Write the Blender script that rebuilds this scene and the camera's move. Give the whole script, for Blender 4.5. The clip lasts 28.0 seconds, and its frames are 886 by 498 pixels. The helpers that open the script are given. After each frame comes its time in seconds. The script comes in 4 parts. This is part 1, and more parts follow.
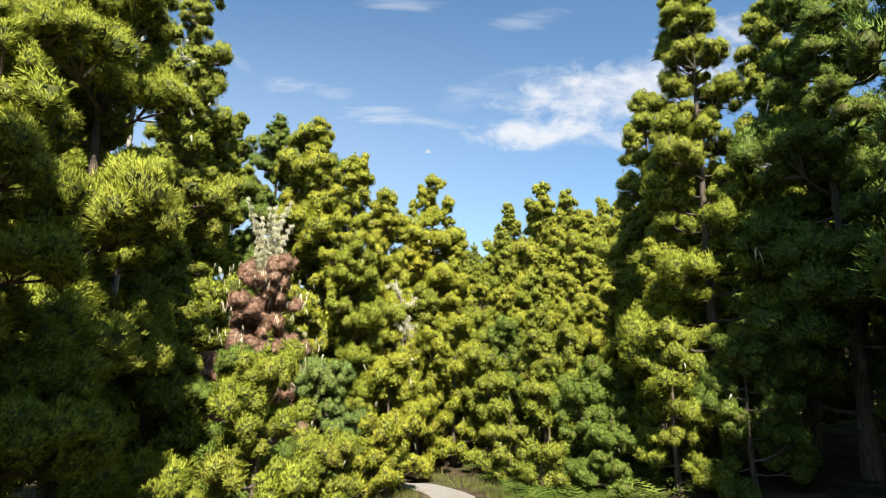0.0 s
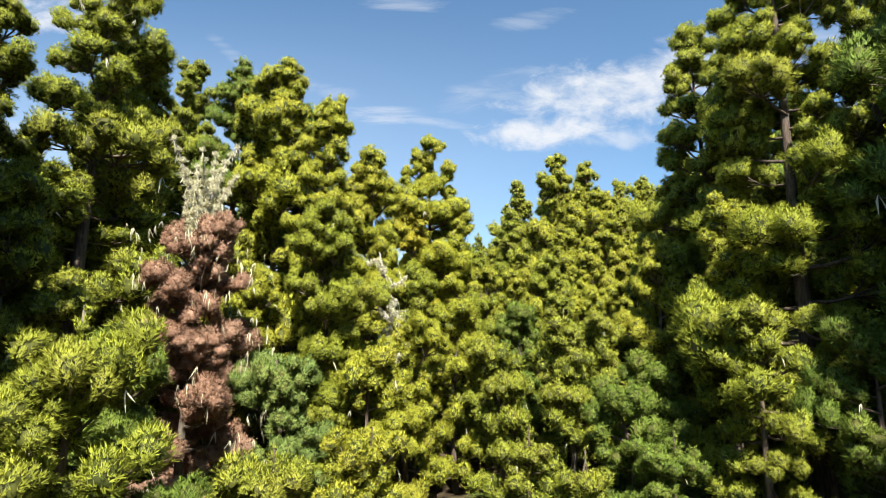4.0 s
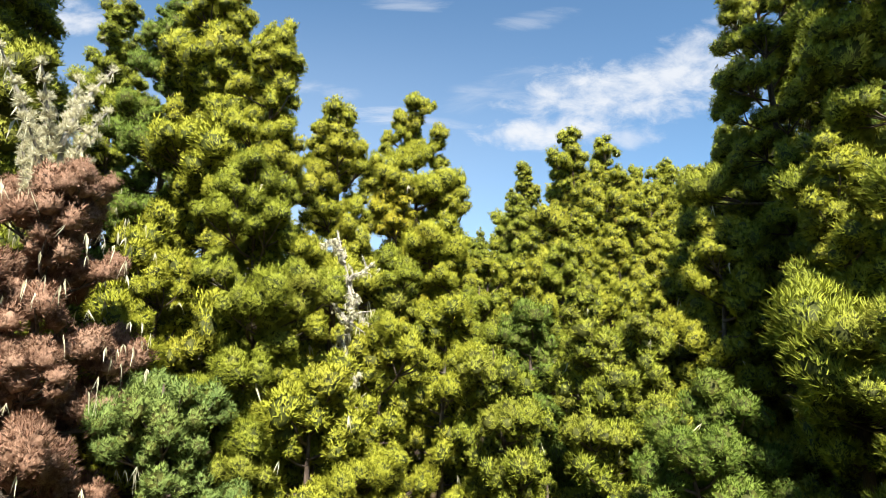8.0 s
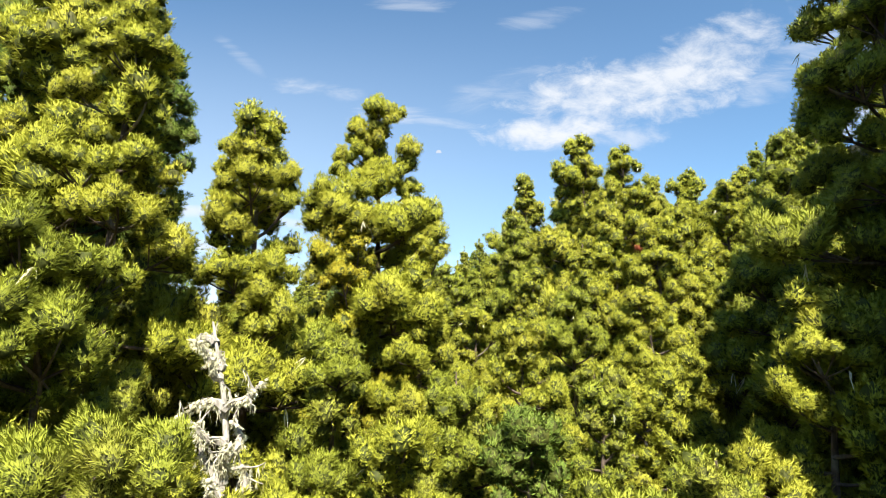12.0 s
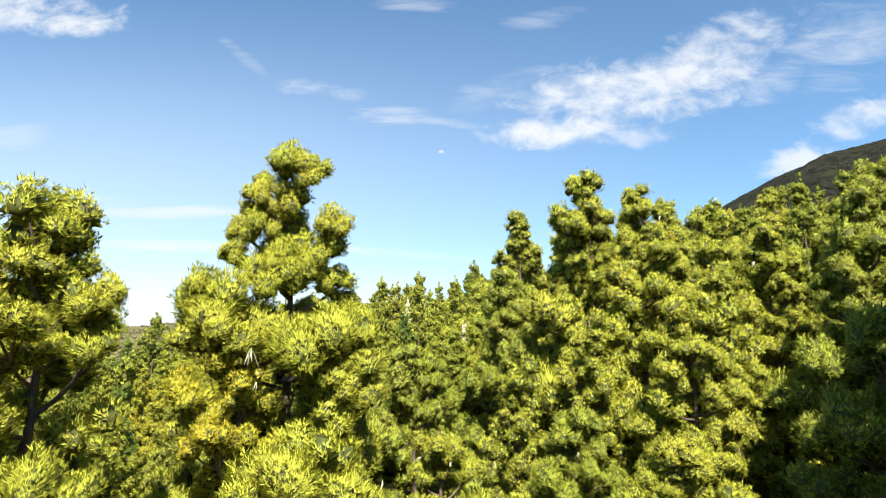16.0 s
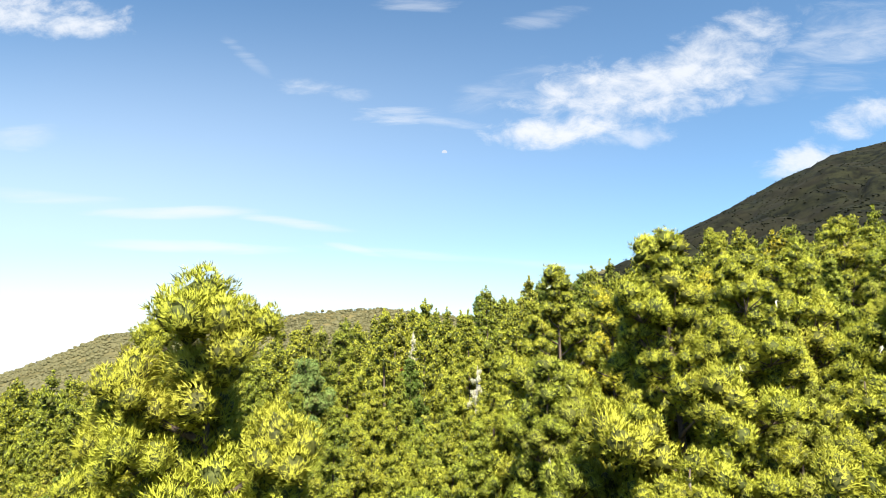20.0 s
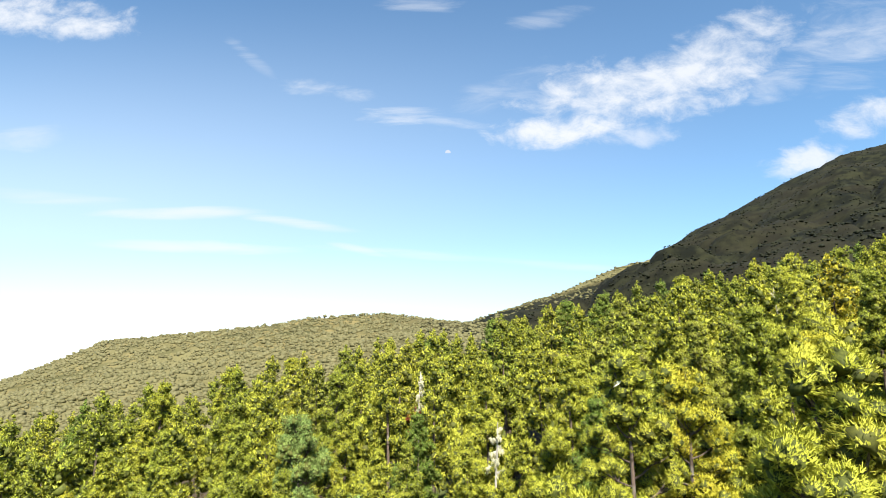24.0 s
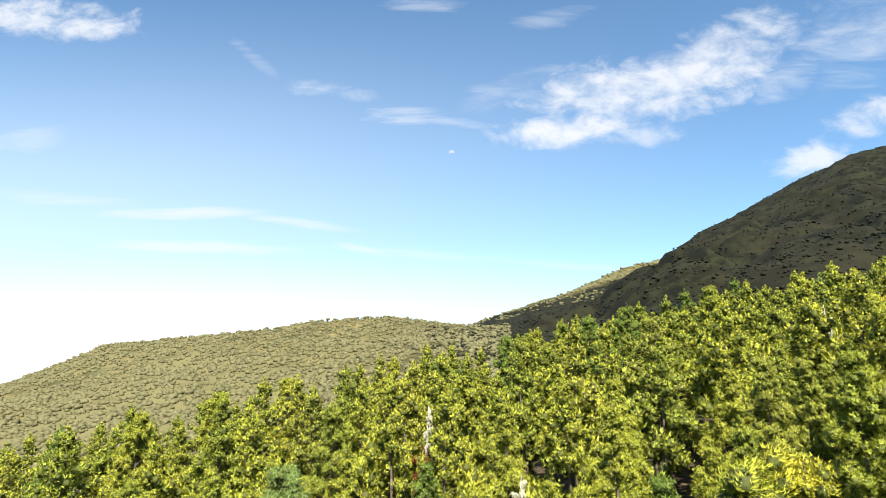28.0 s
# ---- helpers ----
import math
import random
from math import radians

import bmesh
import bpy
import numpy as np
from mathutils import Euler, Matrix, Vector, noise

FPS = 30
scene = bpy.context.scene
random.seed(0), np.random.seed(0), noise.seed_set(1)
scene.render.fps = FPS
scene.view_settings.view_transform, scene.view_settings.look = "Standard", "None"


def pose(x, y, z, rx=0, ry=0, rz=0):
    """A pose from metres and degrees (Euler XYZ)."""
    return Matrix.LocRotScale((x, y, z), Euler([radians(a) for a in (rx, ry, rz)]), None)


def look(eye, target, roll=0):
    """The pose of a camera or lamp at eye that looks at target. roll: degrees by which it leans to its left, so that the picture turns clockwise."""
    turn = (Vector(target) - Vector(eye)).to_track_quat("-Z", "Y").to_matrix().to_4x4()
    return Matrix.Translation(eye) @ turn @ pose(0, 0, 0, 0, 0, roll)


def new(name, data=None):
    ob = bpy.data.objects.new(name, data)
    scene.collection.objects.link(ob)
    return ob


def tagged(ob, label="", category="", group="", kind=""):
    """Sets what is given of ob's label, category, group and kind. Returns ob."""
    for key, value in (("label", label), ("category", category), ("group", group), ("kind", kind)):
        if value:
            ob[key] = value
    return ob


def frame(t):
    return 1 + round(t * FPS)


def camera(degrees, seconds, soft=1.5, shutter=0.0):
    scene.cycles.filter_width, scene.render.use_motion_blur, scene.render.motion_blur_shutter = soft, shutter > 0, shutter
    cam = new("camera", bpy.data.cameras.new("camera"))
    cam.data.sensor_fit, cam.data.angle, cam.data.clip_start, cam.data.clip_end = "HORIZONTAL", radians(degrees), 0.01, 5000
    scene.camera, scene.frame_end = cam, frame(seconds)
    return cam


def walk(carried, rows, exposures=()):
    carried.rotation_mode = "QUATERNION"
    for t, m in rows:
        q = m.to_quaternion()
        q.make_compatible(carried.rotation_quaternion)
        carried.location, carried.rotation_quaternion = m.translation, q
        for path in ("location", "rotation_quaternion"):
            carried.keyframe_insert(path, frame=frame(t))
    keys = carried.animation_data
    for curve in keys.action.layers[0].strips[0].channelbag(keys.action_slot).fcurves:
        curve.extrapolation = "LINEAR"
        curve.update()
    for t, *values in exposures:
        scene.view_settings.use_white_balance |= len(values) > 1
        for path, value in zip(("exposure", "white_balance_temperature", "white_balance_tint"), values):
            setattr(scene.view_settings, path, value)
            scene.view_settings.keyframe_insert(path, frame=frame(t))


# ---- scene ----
# ------------------------------------------------------------------ camera
TILT = 11.03
PATH = [
    (0, 0.00, 0.00, 5.00, 0.00), (1, 0.04, 1.70, 4.98, 0.09), (2, 0.12, 3.34, 4.97, 0.18),
    (3, 0.19, 4.97, 4.95, 0.28), (4, 0.26, 6.60, 4.91, 0.37), (4.5, 0.29, 7.42, 4.90, 0.42),
    (6.5, 0.47, 10.66, 5.02, 0.60), (7, 0.57, 11.46, 5.11, 0.65), (8, 0.83, 13.01, 5.49, 0.74),
    (9, 1.10, 14.52, 6.02, 0.83), (10, 1.31, 16.02, 6.66, 0.92), (11, 1.53, 17.54, 7.47, 1.02),
    (12, 1.83, 19.02, 8.47, 1.11), (12.5, 2.02, 19.74, 9.01, 1.14), (14.5, 2.82, 22.60, 10.95, 1.28),
    (15, 2.96, 23.32, 11.44, 1.31), (16, 3.08, 24.75, 12.37, 1.38), (17, 3.03, 26.20, 13.31, 1.44),
    (18, 2.87, 27.69, 14.28, 1.53), (19, 2.61, 29.22, 15.26, 1.61), (20, 2.32, 30.79, 16.29, 1.70),
    (21, 2.06, 32.39, 17.34, 1.79), (21.5, 1.93, 33.18, 17.83, 1.83), (23.5, 1.54, 36.25, 19.56, 2.00),
    (24, 1.46, 37.00, 19.95, 2.05), (25, 1.31, 38.46, 20.65, 2.14), (26, 1.13, 39.89, 21.22, 2.24),
    (27, 0.94, 41.29, 21.72, 2.34), (28, 0.75, 42.66, 22.22, 2.44)]
cam = camera(73.7, 28.0, soft=0.9)
walk(cam, [(t, pose(x, y, z, 90 + TILT, 0, yaw)) for t, x, y, z, yaw in PATH],
     exposures=[(0, 1.49), (8, 1.51), (11, 1.56), (15, 1.6), (28, 1.6)])

# ------------------------------------------------------------------ light
SUN_DIR = Vector((0.09, -0.62, 0.77)).normalized()      # towards the sun: behind the walk
sun_data = bpy.data.lights.new("sun", "SUN")
sun_data.energy, sun_data.angle, sun_data.color = 5.0, radians(0.53), (1.0, 0.94, 0.83)
sun = new("sun", sun_data)
sun.matrix_world = look(SUN_DIR * 300, (0, 0, 0))

world = bpy.data.worlds.new("sky")
scene.world = world
world.use_nodes = True


class Nodes:
    """Short calls for a node tree."""

    def __init__(self, tree):
        self.tree = tree
        tree.nodes.clear()

    def add(self, kind, out=0, sets=None, **inputs):
        n = self.tree.nodes.new(kind)
        for k, v in (sets or {}).items():
            setattr(n, k, v)
        for k, v in inputs.items():
            sock = n.inputs[int(k[1:])] if k[0] == "i" and k[1:].isdigit() else n.inputs[k.replace("_", " ")]
            if isinstance(v, bpy.types.NodeSocket):
                self.tree.links.new(v, sock)
            else:
                sock.default_value = v
        return n.outputs[out]

    def math(self, op, a, b=0.0, c=0.0, clamp=False):
        return self.add("ShaderNodeMath", 0, {"operation": op, "use_clamp": clamp}, i0=a, i1=b, i2=c)

    def ramp(self, fac, lo, hi, to0=0.0, to1=1.0):
        return self.add("ShaderNodeMapRange", 0, {"interpolation_type": "SMOOTHSTEP"}, i0=fac, i1=lo, i2=hi, i3=to0, i4=to1)

    def mix(self, fac, a, b):
        return self.add("ShaderNodeMixRGB", 0, None, i0=fac, i1=a, i2=b)

    def noise(self, vec, scale, detail=4.0, rough=0.55, out=0, distort=0.0):
        return self.add("ShaderNodeTexNoise", out, None, Vector=vec, Scale=scale, Detail=detail, Roughness=rough, Distortion=distort)


def build_sky():
    g = Nodes(world.node_tree)
    sky = g.add("ShaderNodeTexSky", 0, {"sky_type": "NISHITA", "sun_disc": False, "altitude": 1400.0,
                                        "sun_elevation": math.asin(SUN_DIR.z), "air_density": 1.0, "dust_density": 1.2,
                                        "sun_rotation": math.atan2(SUN_DIR.x, SUN_DIR.y), "ozone_density": 0.3})
    way = g.add("ShaderNodeTexCoord", 0)
    sep = g.tree.nodes.new("ShaderNodeSeparateXYZ")
    g.tree.links.new(way, sep.inputs[0])
    dx, dy, dz = sep.outputs
    ahead = g.ramp(dy, 0.15, 0.4)
    ysafe = g.math("MAXIMUM", dy, 0.15)
    u, v = g.math("DIVIDE", dx, ysafe), g.math("DIVIDE", dz, ysafe)
    flat = g.add("ShaderNodeCombineXYZ", 0, None, i0=u, i1=v, i2=0.0)
    puffy = g.noise(g.add("ShaderNodeMapping", 0, None, Vector=flat, Rotation=(0, 0, -0.2), Scale=(1.0, 1.6, 1.0)), 13.0, 8.0, 0.62, distort=0.3)
    slant = g.add("ShaderNodeMapping", 0, None, Vector=flat, Rotation=(0, 0, -0.42), Scale=(3.0, 13.0, 1.0))
    streaky = g.noise(slant, 1.6, 7.0, 0.62, distort=0.6)
    level = g.add("ShaderNodeMapping", 0, None, Vector=flat, Rotation=(0, 0, 0.06), Scale=(2.0, 22.0, 1.0))
    banded = g.noise(level, 1.4, 5.0, 0.55, distort=0.5)
    cover = None
    # centre (u, v), half length, half height, tilt, softness, strength, grain
    for u0, v0, a, b, tilt, soft, strength, grain in (
            (0.188, 0.413, 0.125, 0.0322, 0.06, 1.0, 0.95, "p"), (0.251, 0.477, 0.137, 0.0571, 0.14, 1.1, 0.9, "p"),
            (0.394, 0.494, 0.17, 0.0544, 0.25, 1.1, 0.9, "p"), (0.461, 0.557, 0.149, 0.0502, 0.39, 1.2, 0.8, "p"),
            (0.317, 0.398, 0.069, 0.0192, -0.01, 1.2, 0.6, "p"), (0.089, 0.482, 0.083, 0.0439, 0.36, 1.4, 0.35, "s"),
            (0.575, 0.502, 0.064, 0.0312, 0.52, 1.3, 0.5, "s"), (-0.116, 0.443, 0.063, 0.0153, 0.04, 1.2, 0.7, "s"),
            (-0.246, 0.495, 0.069, 0.0189, -0.13, 1.3, 0.6, "s"), (-0.013, 0.428, 0.071, 0.0097, -0.16, 1.3, 0.45, "s"),
            (0.155, 0.628, 0.063, 0.0185, 0.17, 1.3, 0.35, "s"), (-0.076, 0.667, 0.064, 0.0165, -0.02, 1.3, 0.35, "s"),
            (0.714, 0.43, 0.078, 0.0327, 0.38, 1.1, 0.8, "p"), (0.714, 0.578, 0.1, 0.0731, 0.61, 1.4, 0.5, "s"),
            (0.595, 0.349, 0.062, 0.0326, 0.24, 1.0, 0.85, "p"), (-0.801, 0.654, 0.167, 0.0359, -0.11, 1.1, 0.9, "p"),
            (-0.391, 0.557, 0.045, 0.0128, -0.72, 1.3, 0.25, "s"), (-0.281, 0.241, 0.085, 0.0101, -0.15, 1.2, 0.9, "b"),
            (-0.524, 0.264, 0.121, 0.0114, -0.01, 1.2, 0.75, "b"), (-0.478, 0.202, 0.13, 0.0111, -0.04, 1.2, 0.75, "b"),
            (-0.18, 0.195, 0.044, 0.0069, -0.22, 1.2, 0.6, "b"), (0.044, 0.176, 0.201, 0.0089, -0.08, 1.3, 0.65, "b"),
            (-0.732, 0.291, 0.146, 0.0146, -0.11, 1.4, 0.4, "b"), (-0.82, 0.401, 0.062, 0.0296, 0.17, 1.4, 0.35, "s")):
        tex = {"p": puffy, "s": streaky, "b": banded}[grain]
        gain = {"p": 2.6, "s": 3.2, "b": 2.2}[grain]
        a, b = (a * 1.28, b * 1.25) if grain == "p" else (a * 1.5, b * 1.2)
        cu, su = math.cos(tilt), math.sin(tilt)
        du, dv = g.math("SUBTRACT", u, u0), g.math("SUBTRACT", v, v0)
        p = g.math("ADD", g.math("MULTIPLY", du, cu / a), g.math("MULTIPLY", dv, su / a))
        q = g.math("ADD", g.math("MULTIPLY", du, -su / b), g.math("MULTIPLY", dv, cu / b))
        d2 = g.math("ADD", g.math("MULTIPLY", p, p), g.math("MULTIPLY", q, q))
        dens = g.math("SUBTRACT", g.math("MULTIPLY_ADD", tex, gain, 0.75 - gain * 0.5), g.math("MULTIPLY", d2, 0.75))
        dens = g.math("MULTIPLY", g.ramp(dens, 0.0, soft), strength)
        cover = dens if cover is None else g.math("MAXIMUM", cover, dens)
    cover = g.math("MULTIPLY", cover, ahead)
    # haze over the sea of cloud, low on the seaward side
    seaward = g.ramp(u, 0.55, -0.5)
    low = g.ramp(v, 0.21, 0.02)
    haze = g.math("MULTIPLY", g.math("MULTIPLY", low, g.math("MULTIPLY_ADD", seaward, 0.75, 0.2)), ahead)
    clear = g.add("ShaderNodeMixRGB", 0, {"blend_type": "MULTIPLY"}, i0=1.0, i1=sky, i2=(0.80, 1.04, 1.10, 1))
    veil = g.math("MULTIPLY", g.math("MULTIPLY", g.ramp(u, 0.8, -0.9), g.ramp(v, 0.75, 0.10)), ahead)
    clear = g.mix(g.math("MULTIPLY", veil, 0.62), clear, (4.4, 5.05, 5.6, 1))
    col = g.mix(g.math("MULTIPLY", haze, 0.78), clear, (6.0, 6.25, 6.5, 1))
    col = g.mix(cover, col, (4.6, 4.75, 5.0, 1))
    # the day moon, its upper half lit
    mu, mv = g.math("SUBTRACT", u, -0.027), g.math("SUBTRACT", v, 0.370)
    disc = g.ramp(g.math("SQRT", g.math("ADD", g.math("MULTIPLY", mu, mu), g.math("MULTIPLY", mv, mv))), 0.0056, 0.0040)
    moon = g.math("MULTIPLY", g.math("MULTIPLY", disc, g.ramp(mv, -0.0022, 0.0006)), ahead)
    col = g.mix(g.math("MULTIPLY", moon, 0.75), col, (4.2, 4.3, 4.6, 1))
    bg = g.add("ShaderNodeBackground", 0, None, Color=col, Strength=0.070)
    out = g.tree.nodes.new("ShaderNodeOutputWorld")
    g.tree.links.new(bg, out.inputs[0])


build_sky()


# ------------------------------------------------------------------ materials
def material(name, paint):
    m = bpy.data.materials.new(name)
    m.use_nodes = True
    g = Nodes(m.node_tree)
    shader = paint(g)
    out = g.tree.nodes.new("ShaderNodeOutputMaterial")
    g.tree.links.new(shader, out.inputs[0])
    return m


def foliage(name, shade, fresh, old, see=0.16):
    """Needle foliage: every shoot and every bough takes its own tint between three greens."""
    def paint(g):
        isl = g.add("ShaderNodeNewGeometry", 8)
        obj = g.add("ShaderNodeObjectInfo", 5)
        place = g.add("ShaderNodeNewGeometry", 0)
        patch = g.noise(place, 0.7, 3.0)
        speck = g.noise(place, 8.0, 4.0, 0.7)
        tone = g.math("MULTIPLY_ADD", isl, 0.30, g.math("MULTIPLY_ADD", speck, 2.2, -0.75))
        col = g.mix(g.ramp(tone, 0.15, 0.85), shade, fresh)
        col = g.mix(g.math("MULTIPLY", g.ramp(obj, 0.6, 1.0), 0.30), col, old)
        col = g.mix(g.math("MULTIPLY", g.ramp(patch, 0.52, 0.75), 0.45), col, old)
        body = g.add("ShaderNodeBsdfPrincipled", 0, None, Base_Color=col, Roughness=0.62, Specular_IOR_Level=0.12)
        thin = g.add("ShaderNodeBsdfTranslucent", 0, None, Color=g.mix(0.5, col, fresh))
        return g.add("ShaderNodeMixShader", 0, None, i0=see, i1=body, i2=thin)
    return material(name, paint)


NEEDLES = [
    foliage("needles_yellow_green", (0.200, 0.213, 0.022, 1), (0.400, 0.415, 0.046, 1), (0.400, 0.360, 0.050, 1)),
    foliage("needles_mid_green", (0.138, 0.163, 0.020, 1), (0.328, 0.362, 0.042, 1), (0.330, 0.310, 0.058, 1)),
    foliage("needles_deep_green", (0.080, 0.125, 0.022, 1), (0.180, 0.250, 0.040, 1), (0.225, 0.255, 0.042, 1)),
    foliage("needles_golden", (0.250, 0.245, 0.022, 1), (0.450, 0.420, 0.040, 1), (0.500, 0.360, 0.034, 1)),
    foliage("needles_blue_green", (0.105, 0.165, 0.045, 1), (0.225, 0.300, 0.080, 1), (0.245, 0.280, 0.065, 1)),
]
# hearts of the green clumps: shade between the tufts, put into a dark green
HEART_SHADE = foliage("inner_needles_shade", (0.040, 0.048, 0.011, 1), (0.085, 0.097, 0.018, 1), (0.085, 0.075, 0.020, 1), 0.05)
BROWN = foliage("needles_dead_brown", (0.150, 0.080, 0.050, 1), (0.380, 0.235, 0.160, 1), (0.430, 0.310, 0.220, 1), 0.1)
LICHEN = foliage("lichen_beard", (0.440, 0.415, 0.270, 1), (0.720, 0.690, 0.490, 1), (0.640, 0.610, 0.460, 1), 0.2)
RUST = foliage("needles_rust_red", (0.120, 0.030, 0.015, 1), (0.260, 0.070, 0.030, 1), (0.240, 0.090, 0.040, 1), 0.1)


def bark_paint(dark, pale):
    def paint(g):
        at = g.add("ShaderNodeNewGeometry", 0)
        tall = g.add("ShaderNodeMapping", 0, None, Vector=at, Scale=(14, 14, 2.2))
        grain = g.noise(tall, 1.0, 6.0, 0.65)
        spots = g.noise(at, 1.3, 3.0)
        col = g.mix(g.ramp(grain, 0.35, 0.7), dark, pale)
        col = g.mix(g.math("MULTIPLY", g.ramp(spots, 0.55, 0.7), 0.4), col, (0.24, 0.24, 0.19, 1))
        bump = g.add("ShaderNodeBump", 0, None, Strength=0.8, Distance=0.03, Height=grain)
        return g.add("ShaderNodeBsdfPrincipled", 0, None, Base_Color=col, Roughness=0.9, Normal=bump)
    return paint


BARK = material("bark", bark_paint((0.05, 0.034, 0.025, 1), (0.14, 0.10, 0.075, 1)))
DEADWOOD = material("deadwood", bark_paint((0.20, 0.18, 0.15, 1), (0.46, 0.43, 0.37, 1)))


def ground_paint(g):
    at = g.add("ShaderNodeNewGeometry", 0)
    sep = g.tree.nodes.new("ShaderNodeSeparateXYZ")
    g.tree.links.new(at, sep.inputs[0])
    big, mid, fine = g.noise(at, 0.012, 5.0), g.noise(at, 0.09, 6.0, 0.65), g.noise(at, 1.3, 5.0, 0.7)
    litter = g.mix(g.ramp(fine, 0.35, 0.7), (0.030, 0.022, 0.013, 1), (0.095, 0.070, 0.040, 1))
    litter = g.mix(g.math("MULTIPLY", g.ramp(mid, 0.48, 0.66), 0.7), litter, (0.060, 0.085, 0.022, 1))
    scrub = g.mix(g.ramp(mid, 0.38, 0.64), (0.045, 0.045, 0.018, 1), (0.150, 0.122, 0.050, 1))
    scrub = g.mix(g.ramp(big, 0.42, 0.62), scrub, (0.120, 0.108, 0.048, 1))
    # near-black, since the cloud shadow over the mountain is put into this colour
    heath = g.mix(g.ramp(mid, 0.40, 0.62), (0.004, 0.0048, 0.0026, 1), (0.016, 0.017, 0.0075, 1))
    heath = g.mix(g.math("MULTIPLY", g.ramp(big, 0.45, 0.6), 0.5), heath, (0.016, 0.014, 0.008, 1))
    # mountain heath has cloud shadow painted in; pale scrub on hill and far slope
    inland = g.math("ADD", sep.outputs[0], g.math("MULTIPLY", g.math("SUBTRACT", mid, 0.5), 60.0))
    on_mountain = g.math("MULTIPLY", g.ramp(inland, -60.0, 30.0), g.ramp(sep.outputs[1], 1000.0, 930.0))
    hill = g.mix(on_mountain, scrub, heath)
    far = g.ramp(sep.outputs[1], 150.0, 200.0)
    col = g.mix(far, litter, hill)
    bump = g.add("ShaderNodeBump", 0, None, Strength=0.9, Distance=0.15, Height=fine)
    return g.add("ShaderNodeBsdfPrincipled", 0, None, Base_Color=col, Roughness=0.95, Specular_IOR_Level=0.1, Normal=bump)


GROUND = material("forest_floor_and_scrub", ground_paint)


def road_paint(g):
    at = g.add("ShaderNodeNewGeometry", 0)
    fine, wide = g.noise(at, 38.0, 4.0, 0.7), g.noise(at, 0.9, 5.0)
    col = g.mix(g.ramp(fine, 0.3, 0.7), (0.13, 0.12, 0.11, 1), (0.27, 0.255, 0.235, 1))
    col = g.mix(g.math("MULTIPLY", g.ramp(wide, 0.5, 0.68), 0.6), col, (0.17, 0.14, 0.10, 1))
    bump = g.add("ShaderNodeBump", 0, None, Strength=0.6, Distance=0.015, Height=fine)
    return g.add("ShaderNodeBsdfPrincipled", 0, None, Base_Color=col, Roughness=0.9, Normal=bump)


ROAD = material("gravel_road", road_paint)
GRASS = foliage("verge_grass", (0.090, 0.110, 0.025, 1), (0.180, 0.190, 0.050, 1), (0.260, 0.220, 0.090, 1), 0.3)
FERN = foliage("fern_leaf", (0.050, 0.090, 0.015, 1), (0.130, 0.180, 0.030, 1), (0.160, 0.170, 0.030, 1), 0.3)
SCRUB = foliage("scrub_leaf", (0.072, 0.070, 0.031, 1), (0.150, 0.138, 0.064, 1), (0.185, 0.155, 0.085, 1), 0.1)
# mountain bushes, darkened like the ground to stand for cloud shadow
SHADED_HEATH = foliage("heath_leaf_shaded", (0.007, 0.010, 0.005, 1), (0.015, 0.018, 0.007, 1), (0.017, 0.015, 0.008, 1), 0.1)


# ------------------------------------------------------------------ mesh helpers
class Soup:
    """Collects faces of several materials for one mesh, with normals of their own where they are given."""

    def __init__(self):
        self.v, self.blocks, self.normals, self.n = [], [], [], 0

    def put(self, verts, faces, mat=0, soft=False, normals=None):
        verts = np.asarray(verts, float).reshape(-1, 3)
        groups = [faces] if isinstance(faces, np.ndarray) else [np.array([f for f in faces if len(f) == k]) for k in sorted({len(f) for f in faces})]
        for g in groups:
            self.blocks.append((g + self.n, mat, soft))
        self.v.append(verts)
        self.normals.append(np.zeros_like(verts) if normals is None else normals)
        self.n += len(verts)

    def merge(self, other, m, mats=(0, 1)):
        """Adds another soup, moved by the matrix m; mats: its materials' places in this one."""
        m = np.array(m)
        self.blocks += [(g + self.n, mats[k], soft) for g, k, soft in other.blocks]
        self.v.append(np.concatenate(other.v) @ m[:3, :3].T + m[:3, 3])
        self.normals.append(np.concatenate(other.normals) @ np.linalg.inv(m[:3, :3]))
        self.n += other.n

    def mesh(self, name, mats, smooth=False, own=False):
        me = bpy.data.meshes.new(name)
        me.vertices.add(self.n)
        me.vertices.foreach_set("co", np.concatenate(self.v).ravel())
        sizes = np.concatenate([np.full(len(g), g.shape[1]) for g, _, _ in self.blocks])
        me.loops.add(int(sizes.sum()))
        me.loops.foreach_set("vertex_index", np.concatenate([g.ravel() for g, _, _ in self.blocks]).astype(np.int32))
        me.polygons.add(len(sizes))
        me.polygons.foreach_set("loop_start", np.concatenate([[0], np.cumsum(sizes)[:-1]]).astype(np.int32))
        for mt in mats:
            me.materials.append(mt)
        me.polygons.foreach_set("material_index", np.concatenate([np.full(len(g), k) for g, k, _ in self.blocks]).astype(np.int32))
        me.polygons.foreach_set("use_smooth", np.concatenate([np.full(len(g), smooth or soft or own) for g, _, soft in self.blocks]))
        me.update(calc_edges=True)
        if own:
            normals = unit(np.concatenate(self.normals))
            me.attributes.new("custom_normal", "FLOAT_VECTOR", "POINT").data.foreach_set("vector", normals.astype(np.float32).ravel())
        return me


def unit(a):
    return a / np.maximum(np.linalg.norm(a, axis=-1, keepdims=True), 1e-9)


